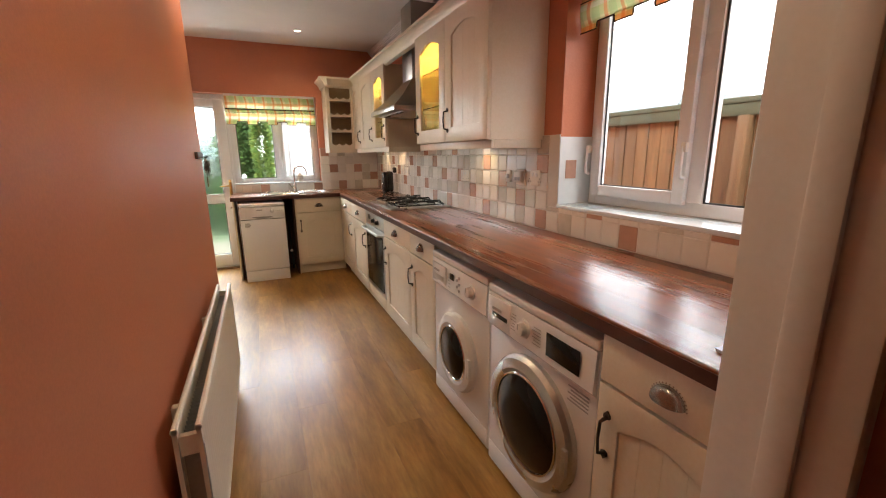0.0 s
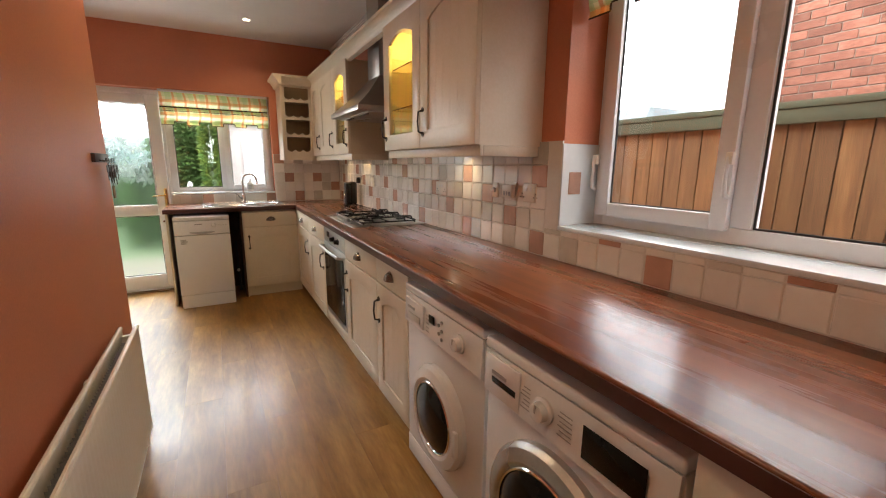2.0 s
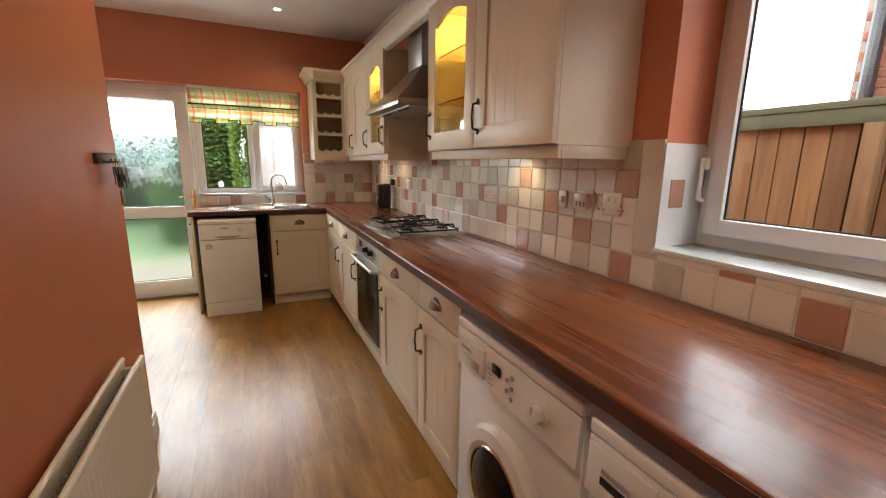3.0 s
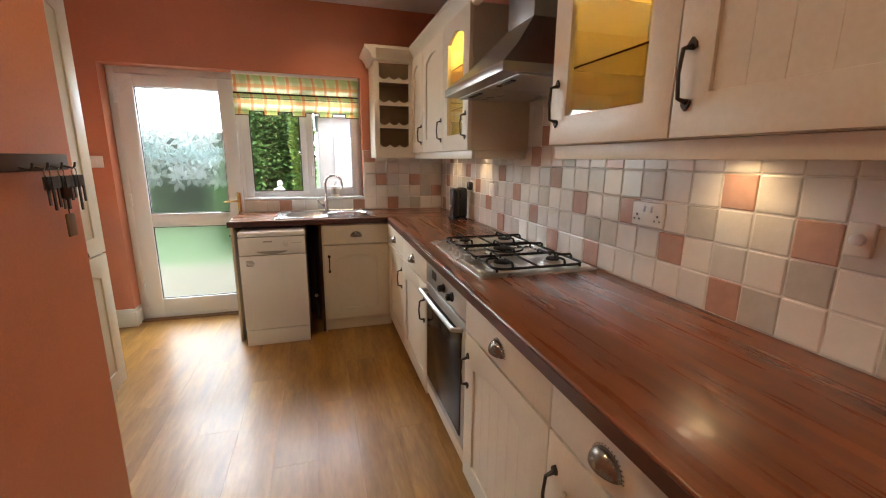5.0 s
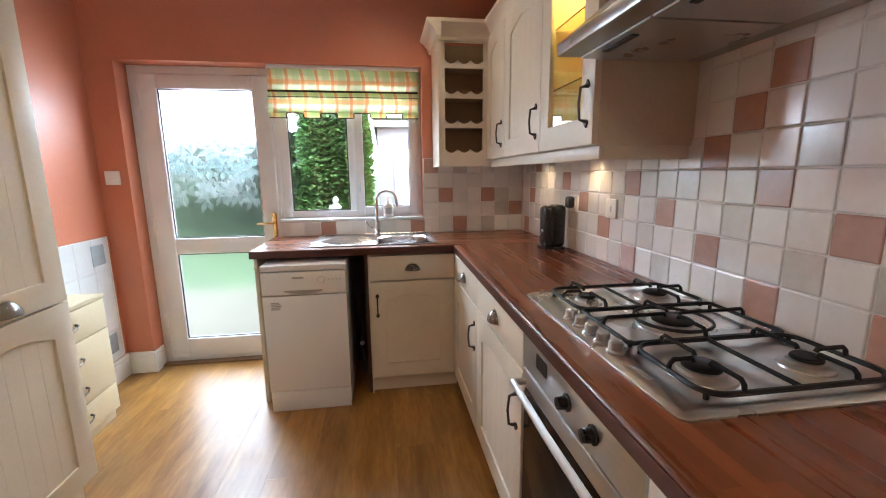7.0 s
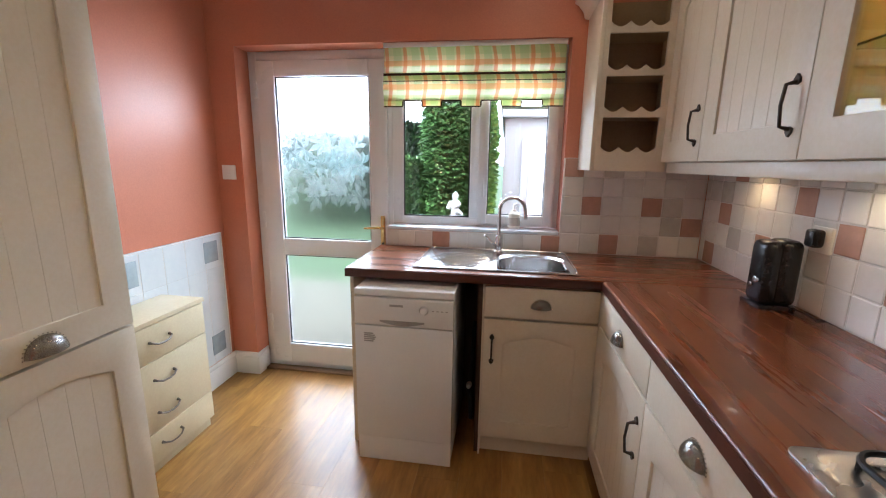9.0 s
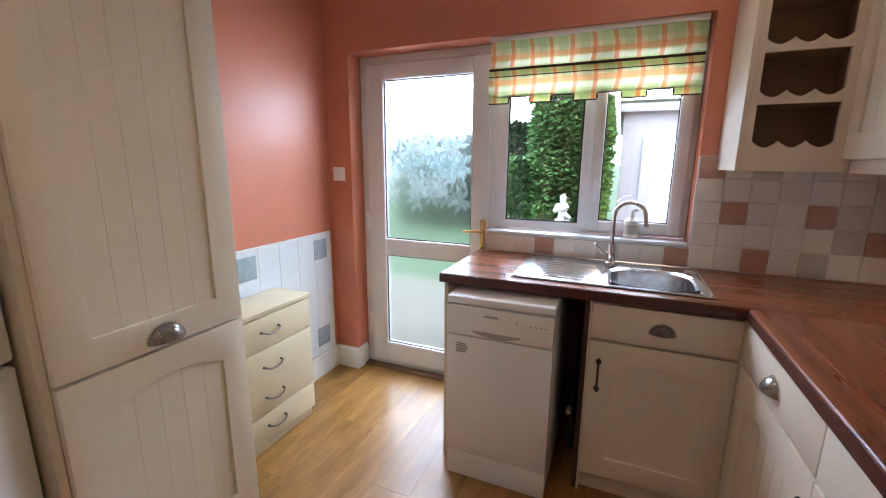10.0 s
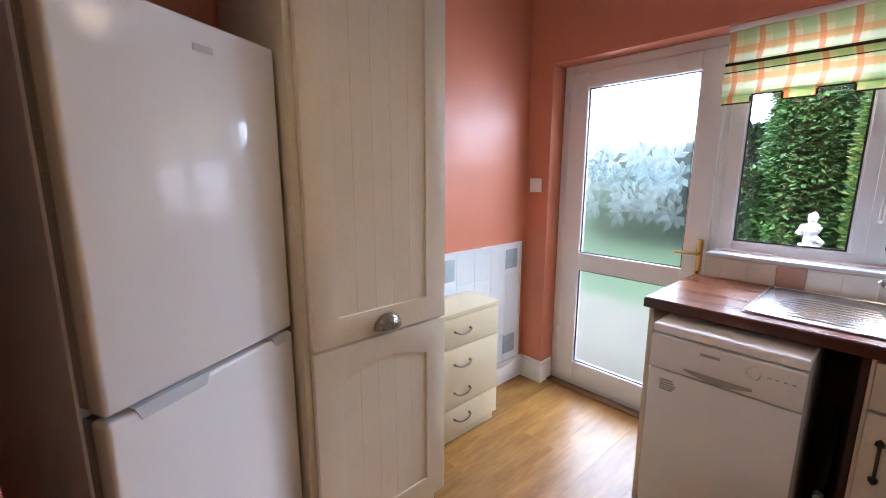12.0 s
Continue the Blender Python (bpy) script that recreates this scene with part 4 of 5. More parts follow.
for i in range(5):
    part("sticker_line", B((dx0 + 0.045, dx0 + 0.10 - 0.006 * abs(i - 2), dy + 0.0028, dy + 0.0045, 0.605 + i * 0.009, 0.611 + i * 0.009)), GREY_PLASTIC, d)

# ---- kettle, knife block, sockets ----
k = thing("kettle_jug", (1.475, 4.96, WT), "glossy black upright coffee maker beside the wall", "coffee maker")
part("body", B((1.425, 1.485, 4.905, 5.005, WT + 0.012, WT + 0.235), bevel=0.024, seg=4), BLACK, k)
part("tank", B((1.470, 1.545, 4.905, 5.005, WT + 0.012, WT + 0.24), bevel=0.024, seg=4), BLACK, k)
part("base", B((1.425, 1.54, 4.90, 5.02, WT, WT + 0.014), bevel=0.003), BLACK, k, "black base")
part("lever", B((1.416, 1.424, 4.95, 4.965, WT + 0.07, WT + 0.085), bevel=0.003), CHROME, k)
part("dial", lathe(bmesh.new(), [(0.012, 0), (0.012, -0.006), (0.006, -0.008)], (1.42, 4.93, WT + 0.10), "x", 14), CHROME, k)
part("cable", T([(1.53, 4.90, WT + 0.012), (1.545, 4.84, WT + 0.006), (1.53, 4.79, WT + 0.006), (1.56, 4.80, WT + 0.006)], 0.0035, 6), BLACK, k)
part("plug", B((1.535, 1.572, 4.875, 4.925, WT + 0.225, WT + 0.285), bevel=0.012, seg=3), BLACK, k)


def wall_plate(y, z, w, h, kind, label, category, x=WX - 0.008):
    """A plate on the tiled wall with rockers and slots, or a dial."""
    a = thing(category.replace(" ", "_"), (x, y, z), label, category, "sockets on the tiled wall")
    part("plate", B((x - 0.011, x + 0.002, y - w / 2, y + w / 2, z - h / 2, z + h / 2), bevel=0.004, seg=3), SOCKET_W, a)
    if kind == "double":
        for s in (-1, 1):
            part("rocker", B((x - 0.0145, x - 0.0112, y + s * 0.016 - 0.006, y + s * 0.016 + 0.006, z + 0.008, z + 0.028), bevel=0.001), UPVC, a)
            for dy_, dz_ in ((0, -0.004), (-0.011, -0.02), (0.011, -0.02)):
                part("slot", B((x - 0.0117, x - 0.0111, y + s * 0.047 + dy_ - 0.003, y + s * 0.047 + dy_ + 0.003, z + dz_ - 0.003, z + dz_ + 0.003)), BLACK, a)
    elif kind == "switch":
        part("rocker", B((x - 0.0155, x - 0.0112, y - 0.008, y + 0.008, z - 0.014, z + 0.014), bevel=0.0015), UPVC, a)
    elif kind == "dial":
        part("knob", lathe(bmesh.new(), [(0.013, 0), (0.013, -0.012), (0.008, -0.014)], (x - 0.011, y, z), "x", 16), UPVC, a)
    elif kind == "timer":
        part("display", B((x - 0.035, x - 0.0112, y - 0.04, y + 0.04, z - 0.03, z + 0.035), bevel=0.005), SOCKET_W, a)
        for i in range(3):
            part("button", B((x - 0.037, x - 0.0352, y - 0.027 + i * 0.02, y - 0.017 + i * 0.02, z - 0.02, z + 0.0)), GREY_PLASTIC, a)
    return a


wall_plate(3.155, 1.178, 0.146, 0.086, "double", "ivory double socket with two rockers on the tiles", "double socket")
wall_plate(2.553, 1.20, 0.05, 0.075, "dial", "small ivory dimmer switch on the tiles", "dimmer switch")
wall_plate(2.42, 1.20, 0.09, 0.09, "timer", "ivory heating timer on the tiles", "timer")
wall_plate(2.28, 1.20, 0.088, 0.088, "double", "ivory socket beside the heating timer", "socket")
wall_plate(4.53, 1.165, 0.086, 0.086, "switch", "ivory fused switch near the hob", "switch")
wall_plate(4.90, 1.165, 0.086, 0.086, "", "ivory single socket holding a black plug", "single socket")
sw = thing("light_switch", (-1.14, FY, 1.32), "square white light switch beside the back door", "switch")
part("plate", B((-1.155, -1.069, FY - 0.011, FY - 0.0005, 1.277, 1.363), bevel=0.003), UPVC, sw)
part("rocker", B((-1.120, -1.104, FY - 0.015, FY - 0.0112, 1.305, 1.335), bevel=0.001), UPVC, sw)

# ---- windows and back door ----


def ring_frame(m, w, h, t, d0, d1, bevel=0.004):
    return B((0, t, 0, h, d0, d1), (w - t, w, 0, h, d0, d1), (t, w - t, 0, t, d0, d1), (t, w - t, h - t, h, d0, d1), bevel=bevel, m=m)


def pane_in(parent, m, u0, u1, v0, v1, w=0.0, name="pane", mat=None):
    p = part(name, B((u0, u1, v0, v1, w - 0.003, w + 0.003), m=m), mat or PANE, parent)
    p.visible_shadow = False
    g = 0.007
    part("gasket", B((u0, u0 + g, v0, v1, w + 0.004, w + 0.010), (u1 - g, u1, v0, v1, w + 0.004, w + 0.010), (u0 + g, u1 - g, v0, v0 + g, w + 0.004, w + 0.010), (u0 + g, u1 - g, v1 - g, v1, w + 0.004, w + 0.010), m=m), RUBBER, parent, "black rubber glazing seal")
    return p


def casement(parent, m, w, h, sash=True):
    """One light of a window: a proud opening sash, or glass held in the frame."""
    t = 0.055 if sash else 0.018
    s = part("sash" if sash else "bead", ring_frame(m, w, h, t, 0.0, 0.03 if sash else 0.012), UPVC, parent)
    pane_in(s, m, t - 0.002, w - t + 0.002, t - 0.002, h - t + 0.002, 0.002)
    return s


wm = facing("-x", 1.795, WY1, SILL)
W, H = WY1 - WY0, WTOP - SILL
w1 = thing("window_1", (1.8, 1.45, SILL), "white double-glazed casement window above the worktop", "window", kind="structure")
part("window_frame", B((0, 0.055, 0, H, -0.06, 0), (W - 0.055, W, 0, H, -0.06, 0), (0.055, W - 0.055, 0, 0.055, -0.06, 0), (0.055, W - 0.055, H - 0.055, H, -0.06, 0), (0.575, 0.648, 0.055, H - 0.055, -0.06, 0), bevel=0.004, m=wm), UPVC, w1)
sash = casement(w1, wm @ Matrix.Translation((0.045, 0.045, 0)), 0.54, H - 0.085)
casement(w1, wm @ Matrix.Translation((0.636, 0.04, -0.02)), W - 0.676, H - 0.09, False)
for u in (0.03, 0.578):
    hd = part("handle", T([(u, 0.16, 0.034), (u, 0.165, 0.05), (u, 0.20, 0.055), (u - 0.004, 0.29, 0.045)], [0.010, 0.009, 0.007, 0.006], 8, m=wm), UPVC, sash, "white window catch")
    part("latch", B((u - 0.012, u + 0.012, 0.265, 0.305, 0.03, 0.05), bevel=0.004, m=wm), SOCKET_W, sash)
part("window_sill", B((WX - 0.012, 1.80, WY0, WY1 - 0.002, SILL - 0.02, SILL), bevel=0.004), TILE_WHITE, w1, "white tiled window sill")
rv = thing("reveal_tiles", (1.7, WY1, SILL), "white tiled reveal beside the window with one rose tile", "tiles", kind="structure")
part("panel", B((WX - 0.008, 1.80, WY1 - 0.008, WY1 - 0.0005, SILL, 1.42), bevel=0.001), TILE_WHITE, rv)
part("rose_tile", B((1.622, 1.692, WY1 - 0.011, WY1 - 0.0085, 1.205, 1.30), bevel=0.002), TILE_PINK, rv, "rose accent tile")

dm = facing("-y", DX0, FY + 0.13, 0.0)
bd = thing("door_1", (-0.65, FY + 0.15, 0), "white glazed back door with leaf-etched obscured glass", "door", kind="structure")
DW, DH = DX1 - DX0, HEAD
part("door_frame", B((0.0, 0.05, 0, DH, -0.06, 0.0), (DW - 0.03, DW, 0, DH, -0.06, 0.0), (0.05, DW - 0.03, DH - 0.05, DH, -0.06, 0.0), (0.05, DW - 0.03, 0, 0.035, -0.06, 0.0), bevel=0.004, m=dm), UPVC, bd)
leaf = part("leaf", B((0.055, 0.172, 0.04, DH - 0.055, -0.03, 0.02), (DW - 0.14, DW - 0.032, 0.04, DH - 0.055, -0.03, 0.02), (0.172, DW - 0.14, 0.04, 0.178, -0.03, 0.02), (0.172, DW - 0.14, 0.795, 0.905, -0.03, 0.02), (0.172, DW - 0.14, DH - 0.145, DH - 0.055, -0.03, 0.02), bevel=0.005, m=dm), UPVC, bd)


def frosted():
    m, n, l, b = nodes_of("etched_obscure_glass")
    b.inputs["Transmission Weight"].default_value, b.inputs["IOR"].default_value = 1, 1.2
    b.inputs["Base Color"].default_value = (0.94, 0.97, 0.95, 1)
    b.inputs["Roughness"].default_value = 0.28
    bump(n, l, b, noise_node(n, l, mapped(n, l, (1, 1, 1)), 45, 3), 0.12)
    return m


FROST = frosted()
pane_in(leaf, dm, 0.1715, DW - 0.1395, 0.9045, DH - 0.1445, -0.004, "upper_pane", FROST)
pane_in(leaf, dm, 0.1715, DW - 0.1395, 0.1775, 0.7955, -0.004, "lower_pane", FROST)


def etched(name, color, clear):
    """Satin-etched glass relief that scatters the light coming through it."""
    m, n, l, b = nodes_of(name)
    b.inputs["Base Color"].default_value, b.inputs["Roughness"].default_value = (*color, 1), 0.4
    bump(n, l, b, noise_node(n, l, mapped(n, l, (1, 1, 1)), 60, 3), 0.2)
    tr, ms = n.new("ShaderNodeBsdfTranslucent"), n.new("ShaderNodeMixShader")
    tr.inputs[0].default_value = (*color, 1)
    ms.inputs[0].default_value = 0.75
    l.new(b.outputs[0], ms.inputs[1]), l.new(tr.outputs[0], ms.inputs[2])
    tp, m2 = n.new("ShaderNodeBsdfTransparent"), n.new("ShaderNodeMixShader")
    m2.inputs[0].default_value = clear
    l.new(ms.outputs[0], m2.inputs[1]), l.new(tp.outputs[0], m2.inputs[2])
    l.new(m2.outputs[0], n["Material Output"].inputs[0])
    return m


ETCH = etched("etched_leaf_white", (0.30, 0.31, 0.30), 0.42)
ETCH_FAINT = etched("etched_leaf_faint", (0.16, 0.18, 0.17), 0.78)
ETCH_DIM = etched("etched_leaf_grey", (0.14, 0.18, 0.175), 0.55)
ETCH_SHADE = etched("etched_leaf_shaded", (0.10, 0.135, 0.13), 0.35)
rng = random.Random(7)
for c in range(38):
    row = c % 5
    cu, cv = 0.19 + (DW - 0.35) * ((c // 5) + rng.random()) / 8, 1.205 + 0.098 * row + rng.uniform(-0.04, 0.04)
    a0 = rng.random() * 72
    bm = bmesh.new()
    for k in range(7):
        a = radians(a0 + k * 44 + rng.uniform(-6, 6))
        L, wd = rng.uniform(0.075, 0.12) * (1 - 0.12 * abs(k - 3) / 3), rng.uniform(0.015, 0.023)
        pts = [(cu + x * math.cos(a) - y * math.sin(a), cv + x * math.sin(a) + y * math.cos(a)) for x, y in ((0, 0), (L * 0.35, wd * 0.7), (L * 0.62, wd), (L, 0), (L * 0.62, -wd), (L * 0.35, -wd * 0.7))]
        pts = [(min(DW - 0.150, max(0.182, u)), v) for u, v in pts]
        z = 0.0015 + 0.0003 * rng.random() + 0.0006 * c / 38
        vs = [bm.verts.new((u, v, z)) for u, v in pts]
        for tri, slot in (((0, 1, 2, 3), 0), ((0, 3, 4, 5), 1)):
            if len({tuple(round(q, 5) for q in pts[t]) for t in tri}) == 4:
                bm.faces.new([vs[t] for t in tri]).material_index = slot
    bmesh.ops.transform(bm, matrix=dm, verts=bm.verts)
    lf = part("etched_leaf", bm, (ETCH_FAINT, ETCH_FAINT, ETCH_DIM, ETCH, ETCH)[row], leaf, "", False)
    # other half of each blade: a darker copy, facet shading put into the colour
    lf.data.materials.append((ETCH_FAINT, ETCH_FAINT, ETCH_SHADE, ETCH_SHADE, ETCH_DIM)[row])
    lf.visible_shadow = False
hd = part("handle", B((DW - 0.075, DW - 0.045, 0.85, 1.07, 0.02, 0.028), bevel=0.004, m=dm), BRASS, leaf, "brass lever handle on a long plate")
part("lever", T([(DW - 0.06, 1.0, 0.028), (DW - 0.06, 1.0, 0.06), (DW - 0.075, 1.002, 0.065), (DW - 0.17, 0.995, 0.06)], [0.008, 0.008, 0.008, 0.006], m=dm), BRASS, hd)
part("keyhole", T([(DW - 0.06, 0.90, 0.0285), (DW - 0.06, 0.90, 0.032)], 0.007, m=dm), RUBBER, hd)
for v in (0.28, 0.97, 1.76):
    part("hinge", B((0.035, 0.06, v, v + 0.10, 0.0, 0.03), bevel=0.006, m=dm), UPVC, bd, "white door hinge")
part("threshold", B((DX0, DX1, FY + 0.06, FY + 0.12, 0.001, 0.014), bevel=0.003), THRESHOLD, bd, "brown wooden threshold strip")

vm = facing("-y", DX1 + 0.0, FY + 0.13, 1.01)
VW, VH = VX1 - DX1, HEAD - 1.01
w2 = thing("window_2", (0.3, FY + 0.15, 1.0), "white double-glazed window over the sink", "window", kind="structure")
part("window_frame", B((0, 0.06, 0.02, VH, -0.06, 0), (VW - 0.05, VW, 0.02, VH, -0.06, 0), (0.06, VW - 0.05, 0.02, 0.06, -0.06, 0), (0.06, VW - 0.05, VH - 0.05, VH, -0.06, 0), (0.47, 0.53, 0.06, VH - 0.05, -0.06, 0), bevel=0.004, m=vm), UPVC, w2)
casement(w2, vm @ Matrix.Translation((0.05, 0.05, -0.02)), 0.43, VH - 0.09, False)
s2 = casement(w2, vm @ Matrix.Translation((0.515, 0.035, 0)), VW - 0.545, VH - 0.07)
part("handle", T([(0.545, 0.20, 0.034), (0.545, 0.21, 0.05), (0.545, 0.30, 0.05)], [0.009, 0.008, 0.006], 8, m=vm), UPVC, s2, "white window catch")
part("window_sill", B((DX1 + 0.0, VX1 - 0.002, FY - 0.01, FY + 0.13, 1.01, 1.03), bevel=0.004), TILE_WHITE, w2, "white tiled window sill")


def blind(name, m, w, h, drop_label, tabs):
    """A roman blind: hanging cloth with folds, a castellated hem and dark tape."""
    b = thing(name, m.translation, drop_label, "blind")
    ORG[b.name] = m.translation.copy()

    def cloth(v0, v1, off):
        bm = bmesh.new()
        n, rows = 64, 10
        grid = []
        for j in range(rows + 1):
            f = j / rows
            row = []
            for i in range(n + 1):
                u = w * i / n
                v = v0 + (v1 - v0) * f
                row.append(bm.verts.new((u, v, off + 0.004 * math.sin(u * 17 + v * 20) + 0.012 * math.sin(f * math.pi))))
            grid.append(row)
        for j in range(rows):
            for i in range(n):
                bm.faces.new((grid[j][i], grid[j][i + 1], grid[j + 1][i + 1], grid[j + 1][i]))
        bmesh.ops.solidify(bm, geom=bm.faces[:], thickness=0.0015)
        bmesh.ops.transform(bm, matrix=m, verts=bm.verts)
        return bm
    part("upper_fold", cloth(0.135, h, 0.0), PLAID, b)
    low = part("lower_fold", cloth(0.03, 0.175, 0.02), PLAID, b)
    seg = w / (2 * tabs + 1)
    z0, z1 = 0.0225, 0.0255
    for t in range(tabs + 1):
        part("tab", B((2 * t * seg, (2 * t + 1) * seg, -0.002, 0.034, 0.0195, 0.0215), m=m), PLAID, low)
    # upper strip is the tape line; the thin lower one paints the fold's shade
    tape = [(0.0, w, 0.160, 0.172, 0.026, 0.029), (0.0, w, 0.128, 0.132, 0.0345, 0.0365)]
    for t in range(tabs + 1):
        tape.append((2 * t * seg, (2 * t + 1) * seg, -0.004, 0.002, z0, z1))
    for t in range(tabs):
        tape += [((2 * t + 1) * seg, (2 * t + 2) * seg, 0.027, 0.033, z0, z1), ((2 * t + 1) * seg - 0.004, (2 * t + 1) * seg + 0.004, 0.003, 0.026, z0, z1), ((2 * t + 2) * seg - 0.004, (2 * t + 2) * seg + 0.004, 0.003, 0.026, z0, z1)]
    part("hem_tape", B(*tape, m=m), TRIM_BROWN, low, "dark brown hem tape with a strip of painted fold shade")
    part("hem_bar", T([(-0.012, 0.045, 0.008), (w + 0.012, 0.045, 0.008)], 0.005, 8, m=m), UPVC, b)
    part("headrail", B((-0.005, w + 0.005, h - 0.004, h + 0.022, -0.02, 0.012), bevel=0.003, m=m), UPVC, b, "white head rail")
    return b


blind("roman_blind", facing("-y", -0.14, FY + 0.03, 1.698), 0.97, 0.312, "green and orange plaid roman blind drawn up over the sink window", 4)
blind("roman_blind", facing("-x", 1.69, WY1 - 0.014, 1.912), WY1 - WY0 - 0.06, 0.262, "green and orange plaid roman blind drawn up above the side window", 5)

# ---- left side: larder, fridge-freezer, drawers, tiled panel ----
LF = -0.641
ld = thing("larder_cabinet", (-0.9, 4.21, 0), "tall cream cottage larder cupboard with boarded doors", "cabinet")
ly0, ly1, LT = 3.988, 4.508, 2.12
part("carcass", B((LX + 0.004, LF - 0.002, ly0, ly1, 0.13, LT), bevel=0.001), CREAM_DARK, ld)
part("plinth", B((LF - 0.065, LF - 0.047, ly0, ly1, 0, 0.129)), CREAM, ld)
front_door(ld, facing("+x", LF, ly0, 0.14), ly1 - ly0, 0.728, "", name="lower_door")
dd = front_door(ld, facing("+x", LF, ly0, 0.872), ly1 - ly0, LT - 0.875, "", name="upper_door")
handle_cup(dd, facing("+x", LF + 0.021, (ly0 + ly1) / 2, 0.905), 0.105)
part("side_panel", B((LX + 0.004, LF + 0.0, ly0 - 0.02, ly0 - 0.001, 0, LT), bevel=0.001), CREAM_DARK, ld)
bm = prism(bmesh.new(), [(LF + 0.02 - a, LT + b) for a, b in prof], ly0 - 0.02, ly1, 1)
part("cornice", bm, CREAM, ld)

FW, FD, FH, FG = 0.505, 0.50, 1.72, 0.94
GRIP = paint("pale_grey_grip", (0.56, 0.6, 0.66), 0.35, vary=0.06)
fr = thing("fridge_freezer", (0, 0, 0), "white upright fridge-freezer standing at a slight angle", "fridge freezer")
part("body", B((-FD, -0.083, 0.0, FW, 0.03, FH - 0.012), bevel=0.004), FRIDGE_W, fr)
part("top_panel", B((-FD, -0.055, -0.001, FW + 0.001, FH - 0.011, FH + 0.012), bevel=0.005), FRIDGE_W, fr)
part("door_seal", B(*[(-0.082 + k * 0.0105, -0.074 + k * 0.0105, 0.006, FW - 0.006, z0, z1) for k in range(3) for z0, z1 in ((0.06, FG - 0.012), (FG + 0.012, FH - 0.02))], *[(-0.082, -0.0525, 0.011, FW - 0.011, z0, z1) for z0, z1 in ((0.06, FG - 0.012), (FG + 0.012, FH - 0.02))]), GREY_PLASTIC, fr, "grey ribbed door seal")
up = part("fridge_door", B((-0.051, 0.0, 0, FW, FG + 0.006, FH - 0.006), bevel=0.010, seg=4), FRIDGE_W, fr)
lw = part("freezer_door", B((-0.051, 0.0, 0, FW, 0.05, FG - 0.006), bevel=0.010, seg=4), FRIDGE_W, fr)
for y0, y1 in ((0.05, 0.22), (0.42, FW - 0.02)):
    part("grip", prism(bmesh.new(), [(y0, FG + 0.001), (y0 + 0.012, FG - 0.028), (y1 - 0.012, FG - 0.028), (y1, FG + 0.001)], -0.02, 0.002, 0), GRIP, lw, "moulded grip recess")
part("emblem", B((0.0005, 0.002, FW - 0.245, FW - 0.195, FH - 0.072, FH - 0.057)), SILVER, up)
for x in (-0.44, -0.1):
    for y in (0.06, FW - 0.06):
        part("foot", lathe(bmesh.new(), [(0.02, 0), (0.02, 0.02), (0.012, 0.032)], (x, y, 0), seg=12), RUBBER, fr)
fr.matrix_world = pose(-0.452, 3.518, 0, 0, 0, 28.5)

dr = thing("drawer_unit", (-1.05, 4.86, 0), "low pale cream four-drawer unit with wire handles", "drawers")
gx, gy0, gy1, gz = -0.948, 4.63, 5.186, 0.715
part("carcass", B((LX + 0.022, gx - 0.001, gy0, gy1, 0.06, gz - 0.022), bevel=0.001), BEECH, dr)
part("top", B((LX + 0.022, gx + 0.02, gy0, gy1 + 0.008, gz - 0.022, gz), bevel=0.003), BEECH, dr)
part("plinth", B((gx - 0.03, gx - 0.012, gy0, gy1, 0, 0.06)), BEECH, dr)
for z0, z1, pulls in ((0.062, 0.205, (0.142,)), (0.209, 0.528, (0.29, 0.445)), (0.532, 0.69, (0.619,))):
    f = part("drawer_front", B((gx, gx + 0.018, gy0 + 0.002, gy1 - 0.002, z0, z1), bevel=0.002), BEECH, dr)
    cy = (gy0 + gy1) / 2
    for cz in pulls:
        part("handle", T([(gx + 0.018, cy - 0.055, cz), (gx + 0.034, cy - 0.052, cz - 0.002), (gx + 0.042, cy - 0.03, cz - 0.012), (gx + 0.044, cy, cz - 0.015), (gx + 0.042, cy + 0.03, cz - 0.012), (gx + 0.034, cy + 0.052, cz - 0.002), (gx + 0.018, cy + 0.055, cz)], [0.007, 0.0045, 0.004, 0.004, 0.004, 0.0045, 0.007], 8), WIRE, f, "curved pewter wire handle")

tp = thing("tiled_panel", (LX, 5.0, 0.15), "white wall tiles with small blue-grey motif tiles", "tiles", kind="structure")
part("backing", B((LX + 0.001, LX + 0.0105, 4.51, 5.69, 0.155, 0.948)), GROUT, tp)
bm0 = B((0, 0.006, 0.0015, 0.1455, 0.0015, 0.1985), bevel=0.002)
me_w = bpy.data.meshes.new("tile")
bm0.to_mesh(me_w), bm0.free()
me_w.materials.append(TILE_WHITE)
MOTIF = tile_material("blue_motif_tile", (0.38, 0.46, 0.50), 0.2)
for i in range(8):
    for j in range(4):
        t = new("tile", me_w)
        t.parent = tp
        t.location = Vector((LX + 0.006, 5.69 - 0.147 * (i + 1), 0.157 + 0.197 * j)) - ORG[tp.name]
for y, z in ((5.535, 0.79), (5.53, 0.21), (4.97, 0.79)):
    part("motif_tile", B((LX + 0.0115, LX + 0.0145, y, y + 0.115, z, z + 0.125), bevel=0.001), MOTIF, tp, "blue-grey patterned tile")
part("edge_trim", B((LX + 0.001, LX + 0.014, 5.69, 5.697, 0.155, 0.955), (LX + 0.001, LX + 0.014, 4.51, 5.69, 0.949, 0.955)), UPVC, tp, "white edge trim")

# ---- radiator and key rack on the partition ----
rd = thing("radiator", (-0.13, 2.2, 0.1), "cream double-panel radiator mounted on the terracotta partition", "radiator")
RY0, RY1, RZ0, RZ1 = 1.495, 2.90, 0.13, 0.62


